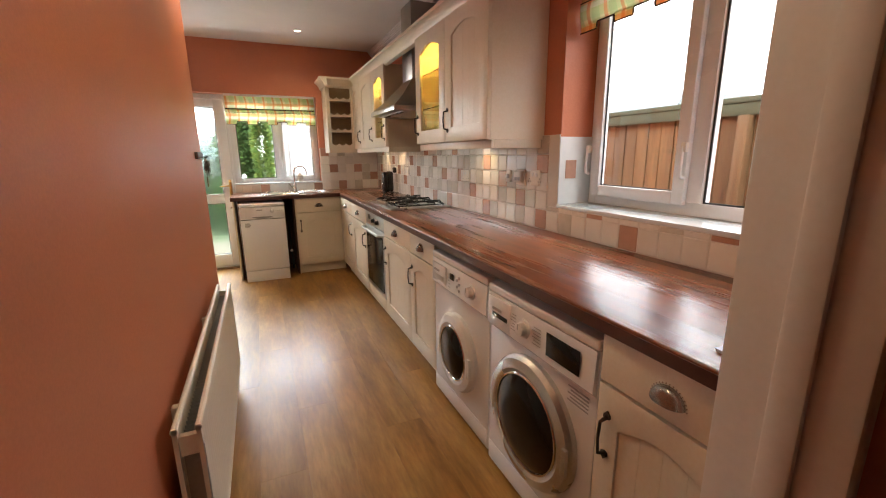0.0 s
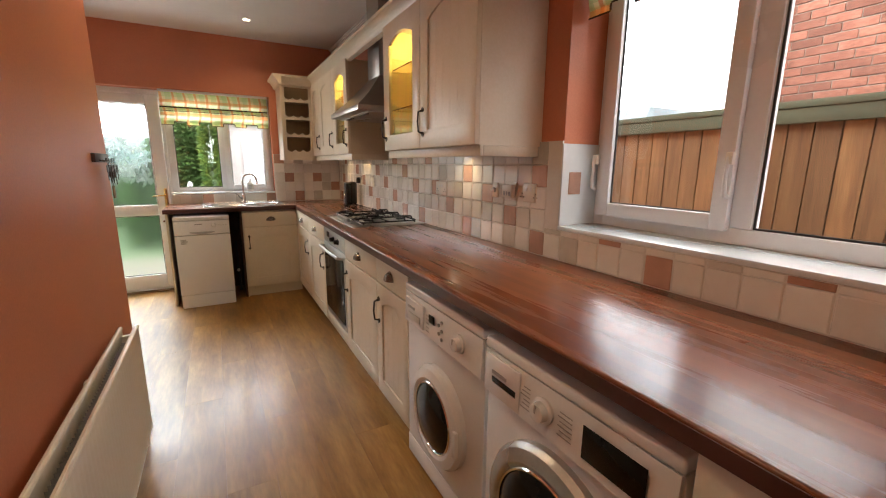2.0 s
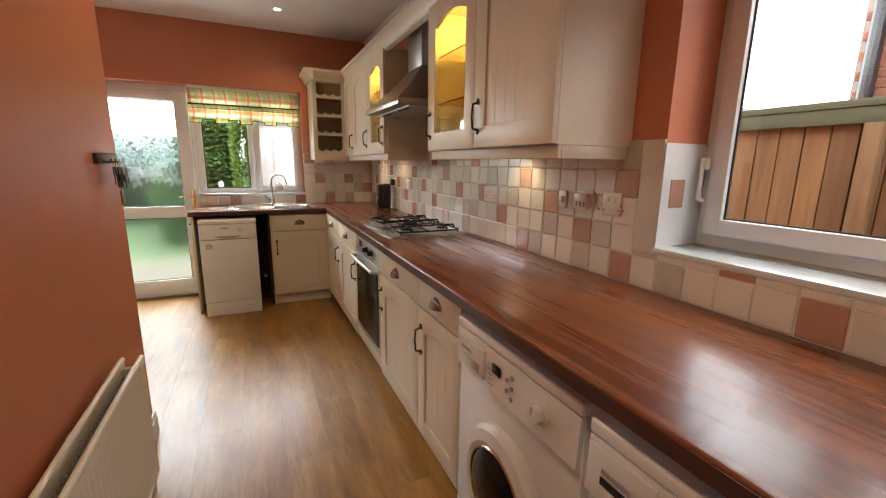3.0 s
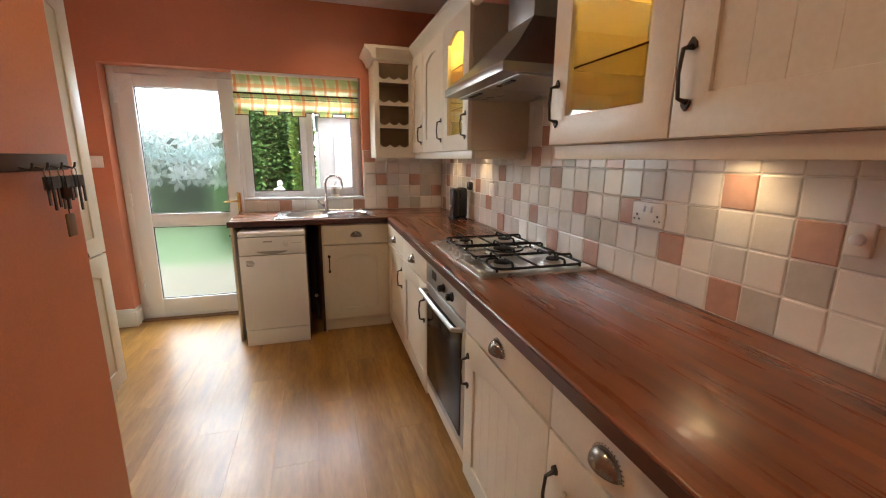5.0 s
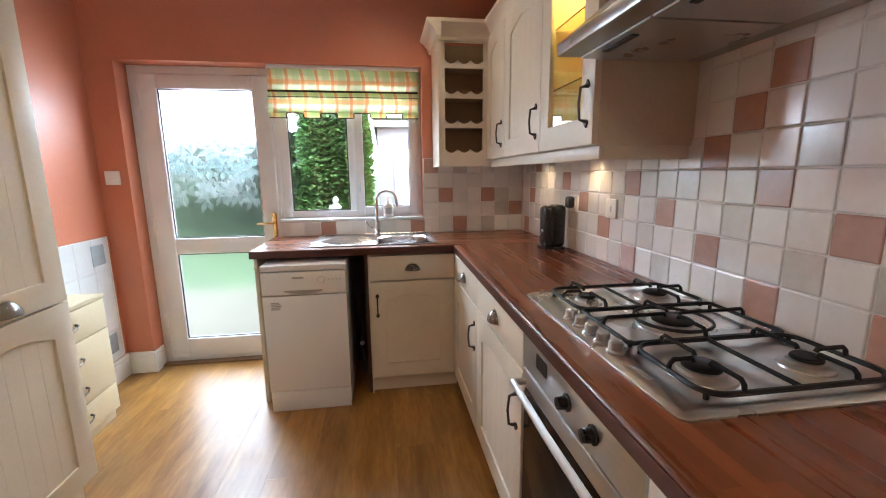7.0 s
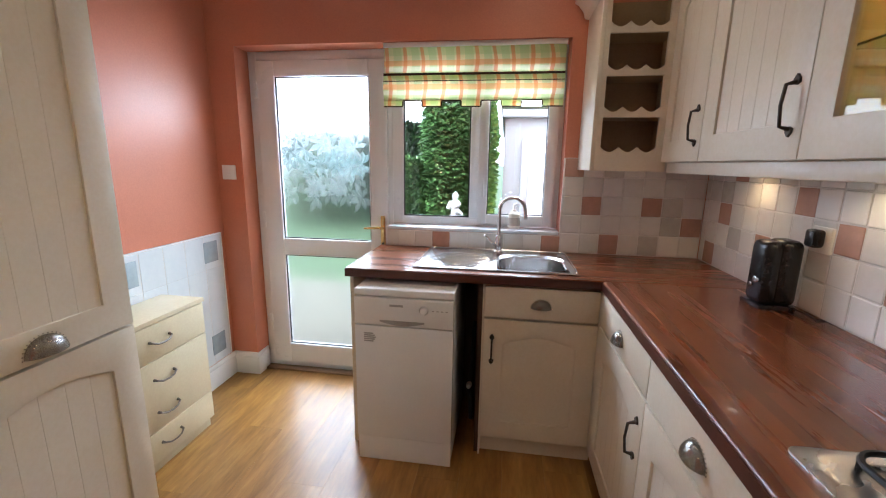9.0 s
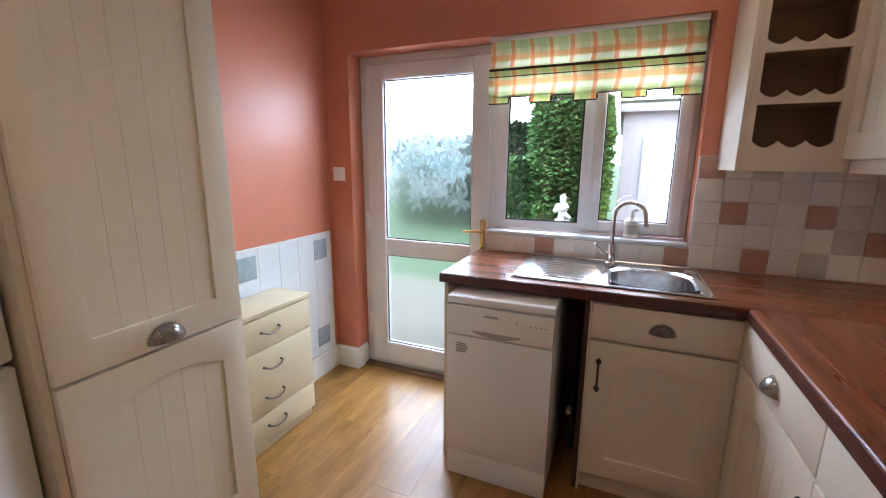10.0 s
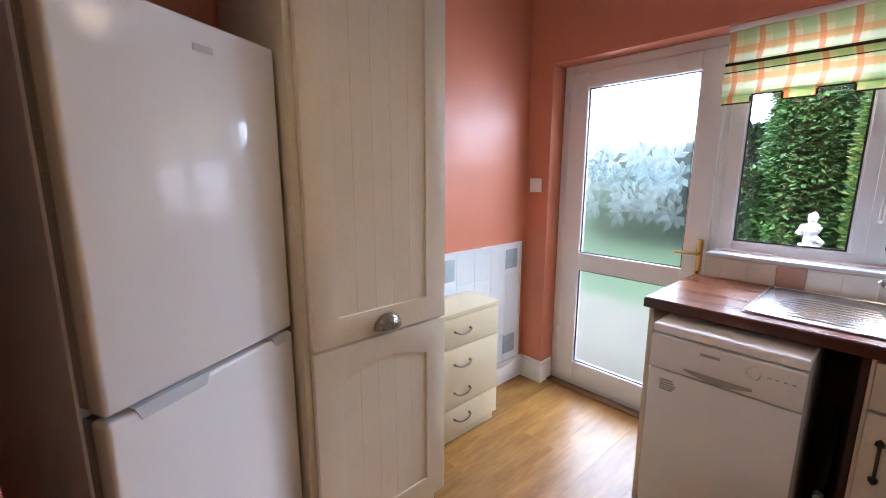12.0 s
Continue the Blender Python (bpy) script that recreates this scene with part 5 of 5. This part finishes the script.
def rad_panel(x):
    """One pressed steel panel, shallowly ribbed, with rolled top and bottom."""
    bm = bmesh.new()
    n = int((RY1 - RY0) / 0.0085)
    zs = [RZ0, RZ0 + 0.04, RZ0 + 0.06, RZ1 - 0.06, RZ1 - 0.04, RZ1]
    for side in (0, 1):
        g = [[bm.verts.new((x + (0.012 if side else 0.0) + (0.0022 * math.cos(k * 0.0085 * math.tau / 0.034) if 2 <= j <= 3 and side else 0), RY0 + (RY1 - RY0) * k / n, z)) for k in range(n + 1)] for j, z in enumerate(zs)]
        for j in range(5):
            for k in range(n):
                bm.faces.new((g[j][k], g[j][k + 1], g[j + 1][k + 1], g[j + 1][k]))
    box(bm, x, x + 0.012, RY0 - 0.003, RY0, RZ0, RZ1), box(bm, x, x + 0.012, RY1, RY1 + 0.003, RZ0, RZ1)
    for z in (RZ0 + 0.004, RZ1 - 0.004):
        tube(bm, [(x + 0.006, RY0 - 0.003, z), (x + 0.006, RY1 + 0.003, z)], 0.0095, 10)
    return bm


part("back_panel", rad_panel(-0.150), RADIATOR_W, rd)
part("front_panel", rad_panel(-0.092), RADIATOR_W, rd)
bm = bmesh.new()
for k in range(int((RY1 - RY0 - 0.06) / 0.022)):
    y = RY0 + 0.03 + k * 0.022
    box(bm, -0.137, -0.093, y, y + 0.002, RZ0 + 0.05, RZ1 - 0.05)
tagged(part("convector_fin", bm, GREY_PLASTIC, rd, "plain grey convector fins"), kind="stuff")
for y in (RY0 + 0.01, RY1 - 0.03):
    for z0, z1 in ((RZ1 - 0.09, RZ1 - 0.03), (RZ0, RZ0 + 0.05)):
        part("header_box", B((-0.138, -0.092, y, y + 0.02, z0, z1)), RADIATOR_W, rd)
for y in (1.7, 2.5):
    part("bracket", B((NX + 0.0005, -0.151, y, y + 0.03, RZ0 + 0.05, RZ1 - 0.05)), RADIATOR_W, rd)
v = part("valve", T([(-0.115, RY1, RZ0 + 0.012), (-0.115, RY1 + 0.05, RZ0 + 0.012), (-0.115, RY1 + 0.05, RZ0 + 0.06)], [0.008, 0.013, 0.015]), CHROME, rd)
part("valve_cap", lathe(bmesh.new(), [(0.016, 0), (0.018, 0.01), (0.017, 0.05), (0.012, 0.055)], (-0.115, RY1 + 0.05, RZ0 + 0.06), seg=16), UPVC, v)
part("pipe", T([(-0.115, RY1 + 0.05, RZ0 + 0.012), (-0.115, RY1 + 0.05, 0.0)], 0.0075), RADIATOR_W, rd)

kr = thing("key_rack", (NX, 3.25, 1.33), "small dark wooden key rack with hanging keys", "key rack")
part("board", B((NX + 0.0005, NX + 0.016, 3.09, 3.35, 1.325, 1.365), bevel=0.003), MULLION_WOOD, kr)
rng = random.Random(3)
for i in range(4):
    y = 3.15 + i * 0.058
    hk = part("hook", T([(NX + 0.016, y, 1.335), (NX + 0.035, y, 1.33), (NX + 0.04, y, 1.335), (NX + 0.042, y, 1.345)], 0.0028, 6), IRON, kr)
    if i > 0:
        part("key_ring", T([(NX + 0.036, y + 0.012 * math.cos(a), 1.32 + 0.012 * math.sin(a)) for a in [math.tau * q / 10 for q in range(10)]], 0.0012, 5, closed=True), PEWTER, hk)
        for q in range(3):
            L = rng.uniform(0.06, 0.10)
            x = NX + 0.03 + 0.008 * q
            bm = prism(bmesh.new(), [(y - 0.002 + 0.004 * q, 1.312 - L), (y + 0.006 + 0.004 * q, 1.312 - L), (y + 0.006 + 0.004 * q, 1.285), (y + 0.015, 1.28), (y + 0.015, 1.312), (y - 0.011, 1.312), (y - 0.011, 1.28), (y - 0.002 + 0.004 * q, 1.285)], x, x + 0.003, 0)
            part("key", bm, IRON if q else WIRE, hk)
part("fob", lathe(bmesh.new(), [(0.004, 0), (0.013, 0.006), (0.014, 0.03), (0.006, 0.04)], (NX + 0.035, 3.275, 1.25), seg=14), MULLION_WOOD, kr, "round brown key fob")
part("tag", B((NX + 0.028, NX + 0.034, 3.262, 3.30, 1.155, 1.215), bevel=0.003), THRESHOLD, kr, "tan leather key tag")
part("cord", T([(NX + 0.031, 3.281, 1.214), (NX + 0.033, 3.277, 1.262)], 0.0015, 5), IRON, kr)

# ---- magazines on the worktop ----
MAG = [((0.62, 0.10, 0.10), "red-covered"), ((0.75, 0.74, 0.72), "white-covered"), ((0.30, 0.36, 0.45), "blue-covered")]
for i, (colr, nm) in enumerate(MAG[::-1]):
    mg = thing("magazine", (0, 0, 0), "glossy " + nm + " magazine in a loose pile on the worktop", "magazine", "magazines on the worktop")
    part("pages", B((-0.068, 0.068, -0.115, 0.115, 0.0, 0.007), bevel=0.001), UPVC, mg)
    cv = part("cover", B((-0.07, 0.07, -0.117, 0.117, 0.0072, 0.008)), paint(nm.replace("-", "_") + "_magazine", colr, 0.25, vary=0.25, grain=12), mg)
    part("printed_bar", B((-0.06, 0.015, 0.08, 0.10, 0.0081, 0.0085), (-0.06, 0.05, 0.04, 0.047, 0.0081, 0.0085), (-0.06, 0.035, 0.02, 0.027, 0.0081, 0.0085)), UPVC, cv, "white printed bars")
    if nm == "red-covered":
        part("address_panel", B((-0.02, 0.058, -0.09, -0.01, 0.0081, 0.0086)), UPVC, cv, "white address panel")
    mg.matrix_world = pose(1.10 + 0.012 * i, 0.74 - 0.003 * i, WT + 0.001 + 0.0092 * i, 0, 0, 80 + 5 * i)

# ---- outdoors ----
GRASS = paint("lawn_green", (0.055, 0.095, 0.036), 0.9, vary=0.45, grain=40, relief=0.5)
CONC = paint("garden_paving", (0.105, 0.094, 0.064), 0.85, vary=0.25)
LEAF = paint("conifer_leaf", (0.085, 0.19, 0.042), 0.6, vary=0.5, grain=30)
LEAF2 = paint("yellow_green_leaf", (0.17, 0.25, 0.045), 0.6, vary=0.4, grain=30)
LEAF3 = paint("dark_shrub_leaf", (0.05, 0.12, 0.03), 0.55, vary=0.5, grain=30)
HEDGE = paint("grey_green_hedge_leaf", (0.10, 0.13, 0.085), 0.6, vary=0.4, grain=30)
RENDER_W = paint("white_render", (0.36, 0.36, 0.355), 0.8, vary=0.1)
STONE = paint("pale_statue_stone", (0.4, 0.4, 0.39), 0.85, vary=0.25, grain=50, relief=0.5)
# slate paled towards blue: the haze of distance is part of this colour
ROOF = paint("hazy_slate_roof", (0.22, 0.26, 0.30), 0.7, vary=0.3)
BRICK = wood_material("red_brick", ((0.13, 0.046, 0.03), (0.24, 0.085, 0.05), (0.32, 0.155, 0.105)), 1, 0.85, scale=2.0, along=5.0, spread=0.27)
MORTAR = paint("lime_mortar", (0.34, 0.28, 0.23), 0.95, vary=0.2)

bm = bmesh.new()
box(bm, -400, 400, FY + 0.28, 900, -0.30, -0.16)
box(bm, 1.85, 400, -400, FY + 0.28, -0.30, -0.16)
tagged(part("ground", bm, GRASS), "green lawn of the garden reaching the distance", "ground", kind="structure")
tagged(part("pavement", B((-2.5, 1.84, FY + 0.28, 8.3, -0.155, -0.10), bevel=0.01), CONC), "pale paved strip outside the back door", "pavement", kind="structure")
tagged(part("pavement", B((1.84, 3.3, -3, 8.0, -0.15, -0.102), bevel=0.01), CONC), "paved side passage beside the fence", "pavement", kind="structure")


def foliage(name, cx, cy, z0, shape, n, size, mats, label, seed, trunk=None, category="shrub", layered=False):
    """Leaf clumps scattered through a shape given as (height, radius x, radius y) stations."""
    t = thing(name, (cx, cy, z0), label, category)
    rng = random.Random(seed)
    if trunk:
        part("trunk", T([(cx, cy, z0), (cx + 0.03, cy, z0 + trunk * 0.5), (cx, cy, z0 + trunk)], [0.07, 0.055, 0.02], 8), SHADOW_VOID, t, "dark brown tapered trunk")
    for mi, mt in enumerate(mats):
        vs, fs = [], []
        for _ in range(n // len(mats)):
            k = rng.random() * (len(shape) - 1)
            i, f = int(k), k - int(k)
            a, b = shape[i], shape[min(i + 1, len(shape) - 1)]
            h, rx, ry = (a[j] * (1 - f) + b[j] * f for j in range(3))
            an, rr = rng.random() * math.tau, rng.random() ** 0.35 * rng.uniform(0.82, 1.08)
            p = Vector((cx + rx * rr * math.cos(an), cy + ry * rr * math.sin(an), z0 + h))
            out = Vector((math.cos(an), math.sin(an), rng.uniform(-0.4, 0.7))).normalized()
            side = out.cross(Vector((rng.uniform(-1, 1), rng.uniform(-1, 1), rng.uniform(-1, 1)))).normalized()
            if layered:                              # flat sprays in overlapping tiers that droop at their tips
                p.z = z0 + h + 0.018 * math.sin(h * 60 + 5 * math.sin(an * 3)) - 0.03 * rr
                out = Vector((math.cos(an + rng.uniform(-0.8, 0.8)), math.sin(an + rng.uniform(-0.8, 0.8)), rng.uniform(-0.6, 0.3))).normalized()
                side = out.cross(Vector((rng.uniform(-0.6, 0.6), rng.uniform(-0.6, 0.6), 1))).normalized()
            s = size * rng.uniform(0.5, 1.3)
            nrm = out.cross(side) * s * 0.12
            q = len(vs)
            vs += [p - out * s * 0.4, p + side * s * 0.35 + nrm, p + out * s * 0.9, p - side * s * 0.35 + nrm]
            fs += [(q, q + 1, q + 2), (q, q + 2, q + 3)]
        me = bpy.data.meshes.new("crown")
        me.from_pydata(vs, [], fs)
        me.materials.append(mt)
        o = new("crown", me)
        o.parent = t
        o.matrix_parent_inverse = Matrix.Translation((-cx, -cy, -z0))
        tagged(o, kind="stuff")
    return t


foliage("conifer", -0.32, 9.9, -0.16, [(0.05, 0.36, 0.4), (1.0, 0.43, 0.5), (2.0, 0.42, 0.5), (3.0, 0.38, 0.45), (3.6, 0.12, 0.15)], 66000, 0.06, (LEAF, LEAF, LEAF, LEAF3), "tall dense green columnar conifer in the garden", 1, 2.8, "tree", True)
foliage("garden_shrub", -0.85, 9.9, -0.16, [(0.0, 0.35, 0.4), (0.9, 0.38, 0.5), (1.65, 0.2, 0.3)], 4500, 0.09, (LEAF3, LEAF), "dark green shrub beside the conifer", 2)
foliage("garden_shrub", 0.25, 9.45, -0.16, [(0.0, 0.10, 0.14), (1.0, 0.17, 0.14), (1.9, 0.20, 0.14), (2.4, 0.12, 0.1)], 6500, 0.06, (LEAF2, LEAF), "yellow-green climbing shrub beside the garage", 3)
foliage("garden_hedge", -2.6, 13.5, -0.16, [(0.0, 2.4, 0.5), (1.2, 2.5, 0.6), (2.45, 2.3, 0.5)], 34000, 0.19, (HEDGE, LEAF3), "long green hedge across the garden", 4, category="hedge")

st = bmesh.new()
lathe(st, [(0.09, 0), (0.09, 0.06), (0.05, 0.08), (0.055, 0.16), (0.075, 0.2), (0.06, 0.26), (0.03, 0.29), (0.045, 0.33), (0.04, 0.38), (0.01, 0.40)], (-0.12, 9.1, 0.62), seg=20)
for a, b_ in (((-0.18, 9.1, 0.80), (-0.04, 9.06, 0.84)), ((-0.12, 9.08, 0.74), (-0.01, 9.05, 0.70)), ((-0.14, 9.1, 0.88), (-0.21, 9.07, 0.78))):
    tube(st, [a, ((a[0] + b_[0]) / 2, a[1] - 0.03, (a[2] + b_[2]) / 2 + 0.03), b_], [0.03, 0.028, 0.022], 8)
for v in st.verts:
    v.co += noise.noise_vector(v.co * 16) * 0.022
tagged(part("garden_statue", st, STONE), "small pale stone garden statue on a plinth", "statue")
pl = lathe(bmesh.new(), [(0.12, 0), (0.12, 0.05), (0.08, 0.08), (0.07, 0.70), (0.11, 0.74), (0.11, 0.78)], (-0.12, 9.1, -0.16), seg=20)
tagged(part("statue_plinth", pl, STONE), "round stone plinth under the garden statue", "plinth")

gg = thing("garage", (2.2, 11.0, -0.16), "white rendered garden garage with a flat roof and pale door", "garage")
part("wall", B((0.52, 4.2, 9.6, 9.75, -0.16, 2.05), (0.52, 0.67, 9.75, 14, -0.16, 2.05), (4.05, 4.2, 9.75, 14, -0.16, 2.05)), RENDER_W, gg)
part("roof", B((0.47, 4.3, 9.5, 14.1, 2.05, 2.16), bevel=0.01), RENDER_W, gg, "flat roof with a white fascia")
part("roof_edge", B((0.46, 4.31, 9.49, 14.11, 2.161, 2.19)), FENCE_GREEN, gg, "mossy roof edge")
gd = part("garage_door", B((0.88, 3.0, 9.56, 9.598, -0.14, 1.72), bevel=0.004), UPVC, gg, "white boarded door")
for k in range(8):
    part("board", B((0.89 + k * 0.262, 1.148 + k * 0.262, 9.55, 9.558, -0.12, 1.70), bevel=0.002), UPVC, gd)
part("post", B((0.77, 0.88, 9.54, 9.598, -0.16, 1.75), bevel=0.004), GREY_PLASTIC, gg, "grey door post")

# side fence and neighbour's house
fe = thing("fence", (3.3, 2.5, -0.1), "close-boarded larch fence with a weathered top rail", "fence")
FX, FZ = 3.3, 1.665
# added dark sheet, so the joints between boards read as shaded
part("backing_board", B((FX + 0.0085, FX + 0.0095, -3.0, 9.0, -0.10, FZ - 0.002)), SHADOW_VOID, fe, "dark sheet added behind the boards as shade in their joints")
part("capping_rail", B((FX - 0.06, FX + 0.06, -3.0, 9.0, FZ, FZ + 0.04), bevel=0.004), FENCE_GREEN, fe, "weathered greenish capping rail")
part("top_rail", B((FX - 0.052, FX - 0.027, -3.0, 9.0, FZ - 0.085, FZ - 0.001), bevel=0.003), FENCE_GREEN, fe, "weathered greenish rail")
bmp = B((-0.008, 0.008, 0.0035, 0.1215, -0.10, FZ - 0.002), bevel=0.002, seg=1)
me_b = bpy.data.meshes.new("board")
bmp.to_mesh(me_b), bmp.free()
me_b.materials.append(FENCE)
for k in range(96):
    b = new("board", me_b)
    b.parent = fe
    b.location = Vector((FX + (0.0 if k % 2 else -0.003), -3.0 + k * 0.125, 0)) - ORG[fe.name]
for y in (-1.66, 0.24, 2.14, 4.04, 5.94, 7.84):
    part("post", B((FX - 0.09, FX - 0.012, y, y + 0.075, -0.10, FZ - 0.086), bevel=0.004), FENCE, fe)

nh = thing("neighbour_house", (7.0, -2.0, -0.2), "red brick neighbouring house seen over the fence", "house")
BXW = 4.9
part("wall", B((BXW - 0.006, 11, -9.0, 2.98, -0.2, 6.5), ), MORTAR, nh)
part("roof", prism(bmesh.new(), [(BXW - 0.4, 6.5), (11.4, 6.5), (8.0, 9.2)], -9.3, 3.1, 1), ROOF, nh, "grey slate pitched roof")
part("downpipe", T([(BXW - 0.07, 2.86, -0.2), (BXW - 0.07, 2.86, 6.3)], 0.05, 10), BLACK, nh, "black plastic downpipe")
part("gutter", B((BXW - 0.2, BXW - 0.02, -9.2, 3.0, 6.36, 6.48), bevel=0.02), BLACK, nh, "black gutter")
bb = B((0, 0.03, 0.004, 0.221, 0.005, 0.070), bevel=0.003, seg=1)
me_k = bpy.data.meshes.new("brick")
bb.to_mesh(me_k), bb.free()
me_k.materials.append(BRICK)
vs, fs = [], []
for j in range(86):
    z = -0.2 + j * 0.075
    for i in range(54):
        y = 2.97 - 0.225 * (i + 1) - (0.112 if j % 2 else 0)
        near = 1.55 <= z <= 3.2 and 0.4 <= y <= 2.8
        if near:
            o = new("brick", me_k)
            o.parent = nh
            o.location = Vector((BXW - 0.018 + 0.004 * ((i * 7 + j * 13) % 5) / 5, y, z)) - ORG[nh.name]
        else:
            q = len(vs)
            x0, x1, y0, y1, z0, z1 = BXW - 0.016, BXW + 0.013, y + 0.004, y + 0.221, z + 0.005, z + 0.070
            vs += [(x0, y0, z0), (x0, y1, z0), (x0, y1, z1), (x0, y0, z1), (x1, y0, z0), (x1, y1, z0), (x1, y1, z1), (x1, y0, z1)]
            fs += [(q, q + 3, q + 2, q + 1), (q, q + 1, q + 5, q + 4), (q + 2, q + 3, q + 7, q + 6), (q + 1, q + 2, q + 6, q + 5), (q, q + 4, q + 7, q + 3)]
me = bpy.data.meshes.new("bricks_rest")
me.from_pydata(vs, [], fs)
me.materials.append(BRICK)
o = new("brickwork", me)
o.parent = nh
o.matrix_parent_inverse = Matrix.Translation(-ORG[nh.name])
tagged(o, kind="stuff")
bh = thing("distant_bungalow", (11, 16, -0.2), "pale rendered house with a grey roof far behind the fence", "house")
part("wall", B((9.2, 14, 7.3, 20, -0.2, 2.3)), RENDER_W, bh)
part("roof", prism(bmesh.new(), [(8.9, 2.3), (14.4, 2.3), (14.0, 2.68), (9.1, 2.68)], 7.1, 20.4, 1), ROOF, bh, "low grey roof paled with painted haze")

# ---- wall tiles and floor planks ----
def tile_mesh(name, mat, s=0.0985):
    bm = bmesh.new()
    box(bm, -0.0085, 0.0, 0.0012, s - 0.0006, 0.0012, s - 0.0006, 0.004, 2)
    me = bpy.data.meshes.new(name)
    bm.to_mesh(me), bm.free()
    me.materials.append(mat)
    return me


TM = {"c": tile_mesh("tile", TILE_CREAM), "g": tile_mesh("tile", TILE_GREY), "p": tile_mesh("tile", TILE_PINK)}
rng = random.Random(11)
ROSE_E = {(0, 3), (2, 1), (0, 0), (4, 2), (6, 0), (7, 2), (9, 3), (11, 1), (13, 2), (15, 3), (11, 4), (9, 6), (9, 0), (15, 0), (17, 1), (19, 2), (21, 3), (5, 4), (-10, 1), (-12, 0), (-6, 0), (-4, 1), (-16, 1), (-18, 0), (23, 1), (25, 4), (26, 2), (27, 0), (10, 5), (-2, 2), (-6, 3)}
ROSE_N = {(5, 2), (2, 2), (0, 1), (4, 0), (13, 0), (6, 4), (7, 0)}
GREY_E = {(6, 3), (8, 4), (1, 2), (5, 1), (3, 3), (8, 1), (12, 3), (10, 2), (-14, 1), (-3, 2), (-7, 1), (-1, 0), (-8, 0), (14, 1), (-20, 0), (16, 2)}
TP, TZ, TV = 0.1032, 0.926, 0.1012


def lay(wall, kind, loc, m=None, sy=1.0, sz=1.0):
    t = new("tile", TM[kind])
    t.parent = wall
    t.matrix_basis = Matrix.Translation(loc) @ (m or Matrix()) @ Euler((radians(rng.uniform(-0.5, 0.5)), radians(rng.uniform(-1.0, 1.0)), radians(rng.uniform(-1.0, 1.0)))).to_matrix().to_4x4() @ Matrix.Diagonal((1, sy * TP / 0.0995, sz * TV / 0.0995, 1))


part("grout", B((WX - 0.0085, WX - 0.0005, 0.65, WY0, WT, 1.432), (WX - 0.0085, WX - 0.0005, WY0, WY1, WT, SILL - 0.021), (WX - 0.0085, WX - 0.0005, WY1, FY - 0.012, WT, 1.432), (WX - 0.0085, WX - 0.0005, N2 - 0.03, F0, 1.432, 1.93)), GROUT, wall_east)
for k in range(-21, 29):
    y = 2.79 + TP * k
    for j in range(9):
        z, sy, sz = TZ + TV * j, 1.0, 1.0
        if j == 0:
            z, sz = WT + 0.001, (TZ + TV - WT - 0.001) / TV
        if y + TP > FY - 0.01:
            sy = (FY - 0.012 - y) / TP
        if WY0 - 0.05 < y < WY1 - 0.02:
            if j > 1:
                continue
            if j == 1:
                sz = (SILL - 0.022 - z) / TV
        if y < 0.66 or sy < 0.1 or j > 4 and not (N2 - 0.02 < y < F0 - 0.09):
            continue
        lay(wall_east, "p" if (k, j) in ROSE_E else "g" if (k, j) in GREY_E or rng.random() < 0.08 else "c", (WX - 0.003, y, z), None, sy, sz)
part("grout", B((VX1, WX - 0.012, FY - 0.0085, FY - 0.0005, WT, 1.432), (DX1, VX1, FY - 0.0085, FY - 0.0005, WT, 1.008)), GROUT, wall_north)
TURN_N = FACE["-y"] @ Matrix(((0, 1, 0, 0), (0, 0, 1, 0), (-1, 0, 0, 0), (0, 0, 0, 1)))
for i in range(17):
    x = WX - 0.012 - 0.1025 * (i + 1)
    for j in range(5):
        if j > 0 and x < VX1 - 0.01 or x < DX1:
            continue
        lay(wall_north, "p" if (i, j) in ROSE_N else "g" if rng.random() < 0.18 else "c", (x, FY - 0.003, TZ + TV * j if j else WT + 0.001), TURN_N, 1.0, (1.008 - WT - 0.001) / TV if x < VX1 - 0.01 else 1.0 if j else (TZ + TV - WT - 0.001) / TV)

PWD, PLN = 0.192, 1.28
bm = B((0.0001, PWD - 0.0001, 0.0001, PLN - 0.0001, -0.012, 0.0), bevel=0.0005, seg=1)
me_p = bpy.data.meshes.new("plank")
bm.to_mesh(me_p), bm.free()
me_p.materials.append(FLOOR_WOOD)
for i in range(16):
    x = -1.33 + i * PWD
    for j in range(8):
        y = -2.6 + j * PLN + (i * 0.47 % 1.28)
        if y > FY + 0.05 or y + PLN < -2.2:
            continue
        o = new("plank", me_p)
        o.parent = floor
        o.location = (x, y, 0)
        if y + PLN > FY + 0.17:
            o.scale.y = (FY + 0.17 - y) / PLN
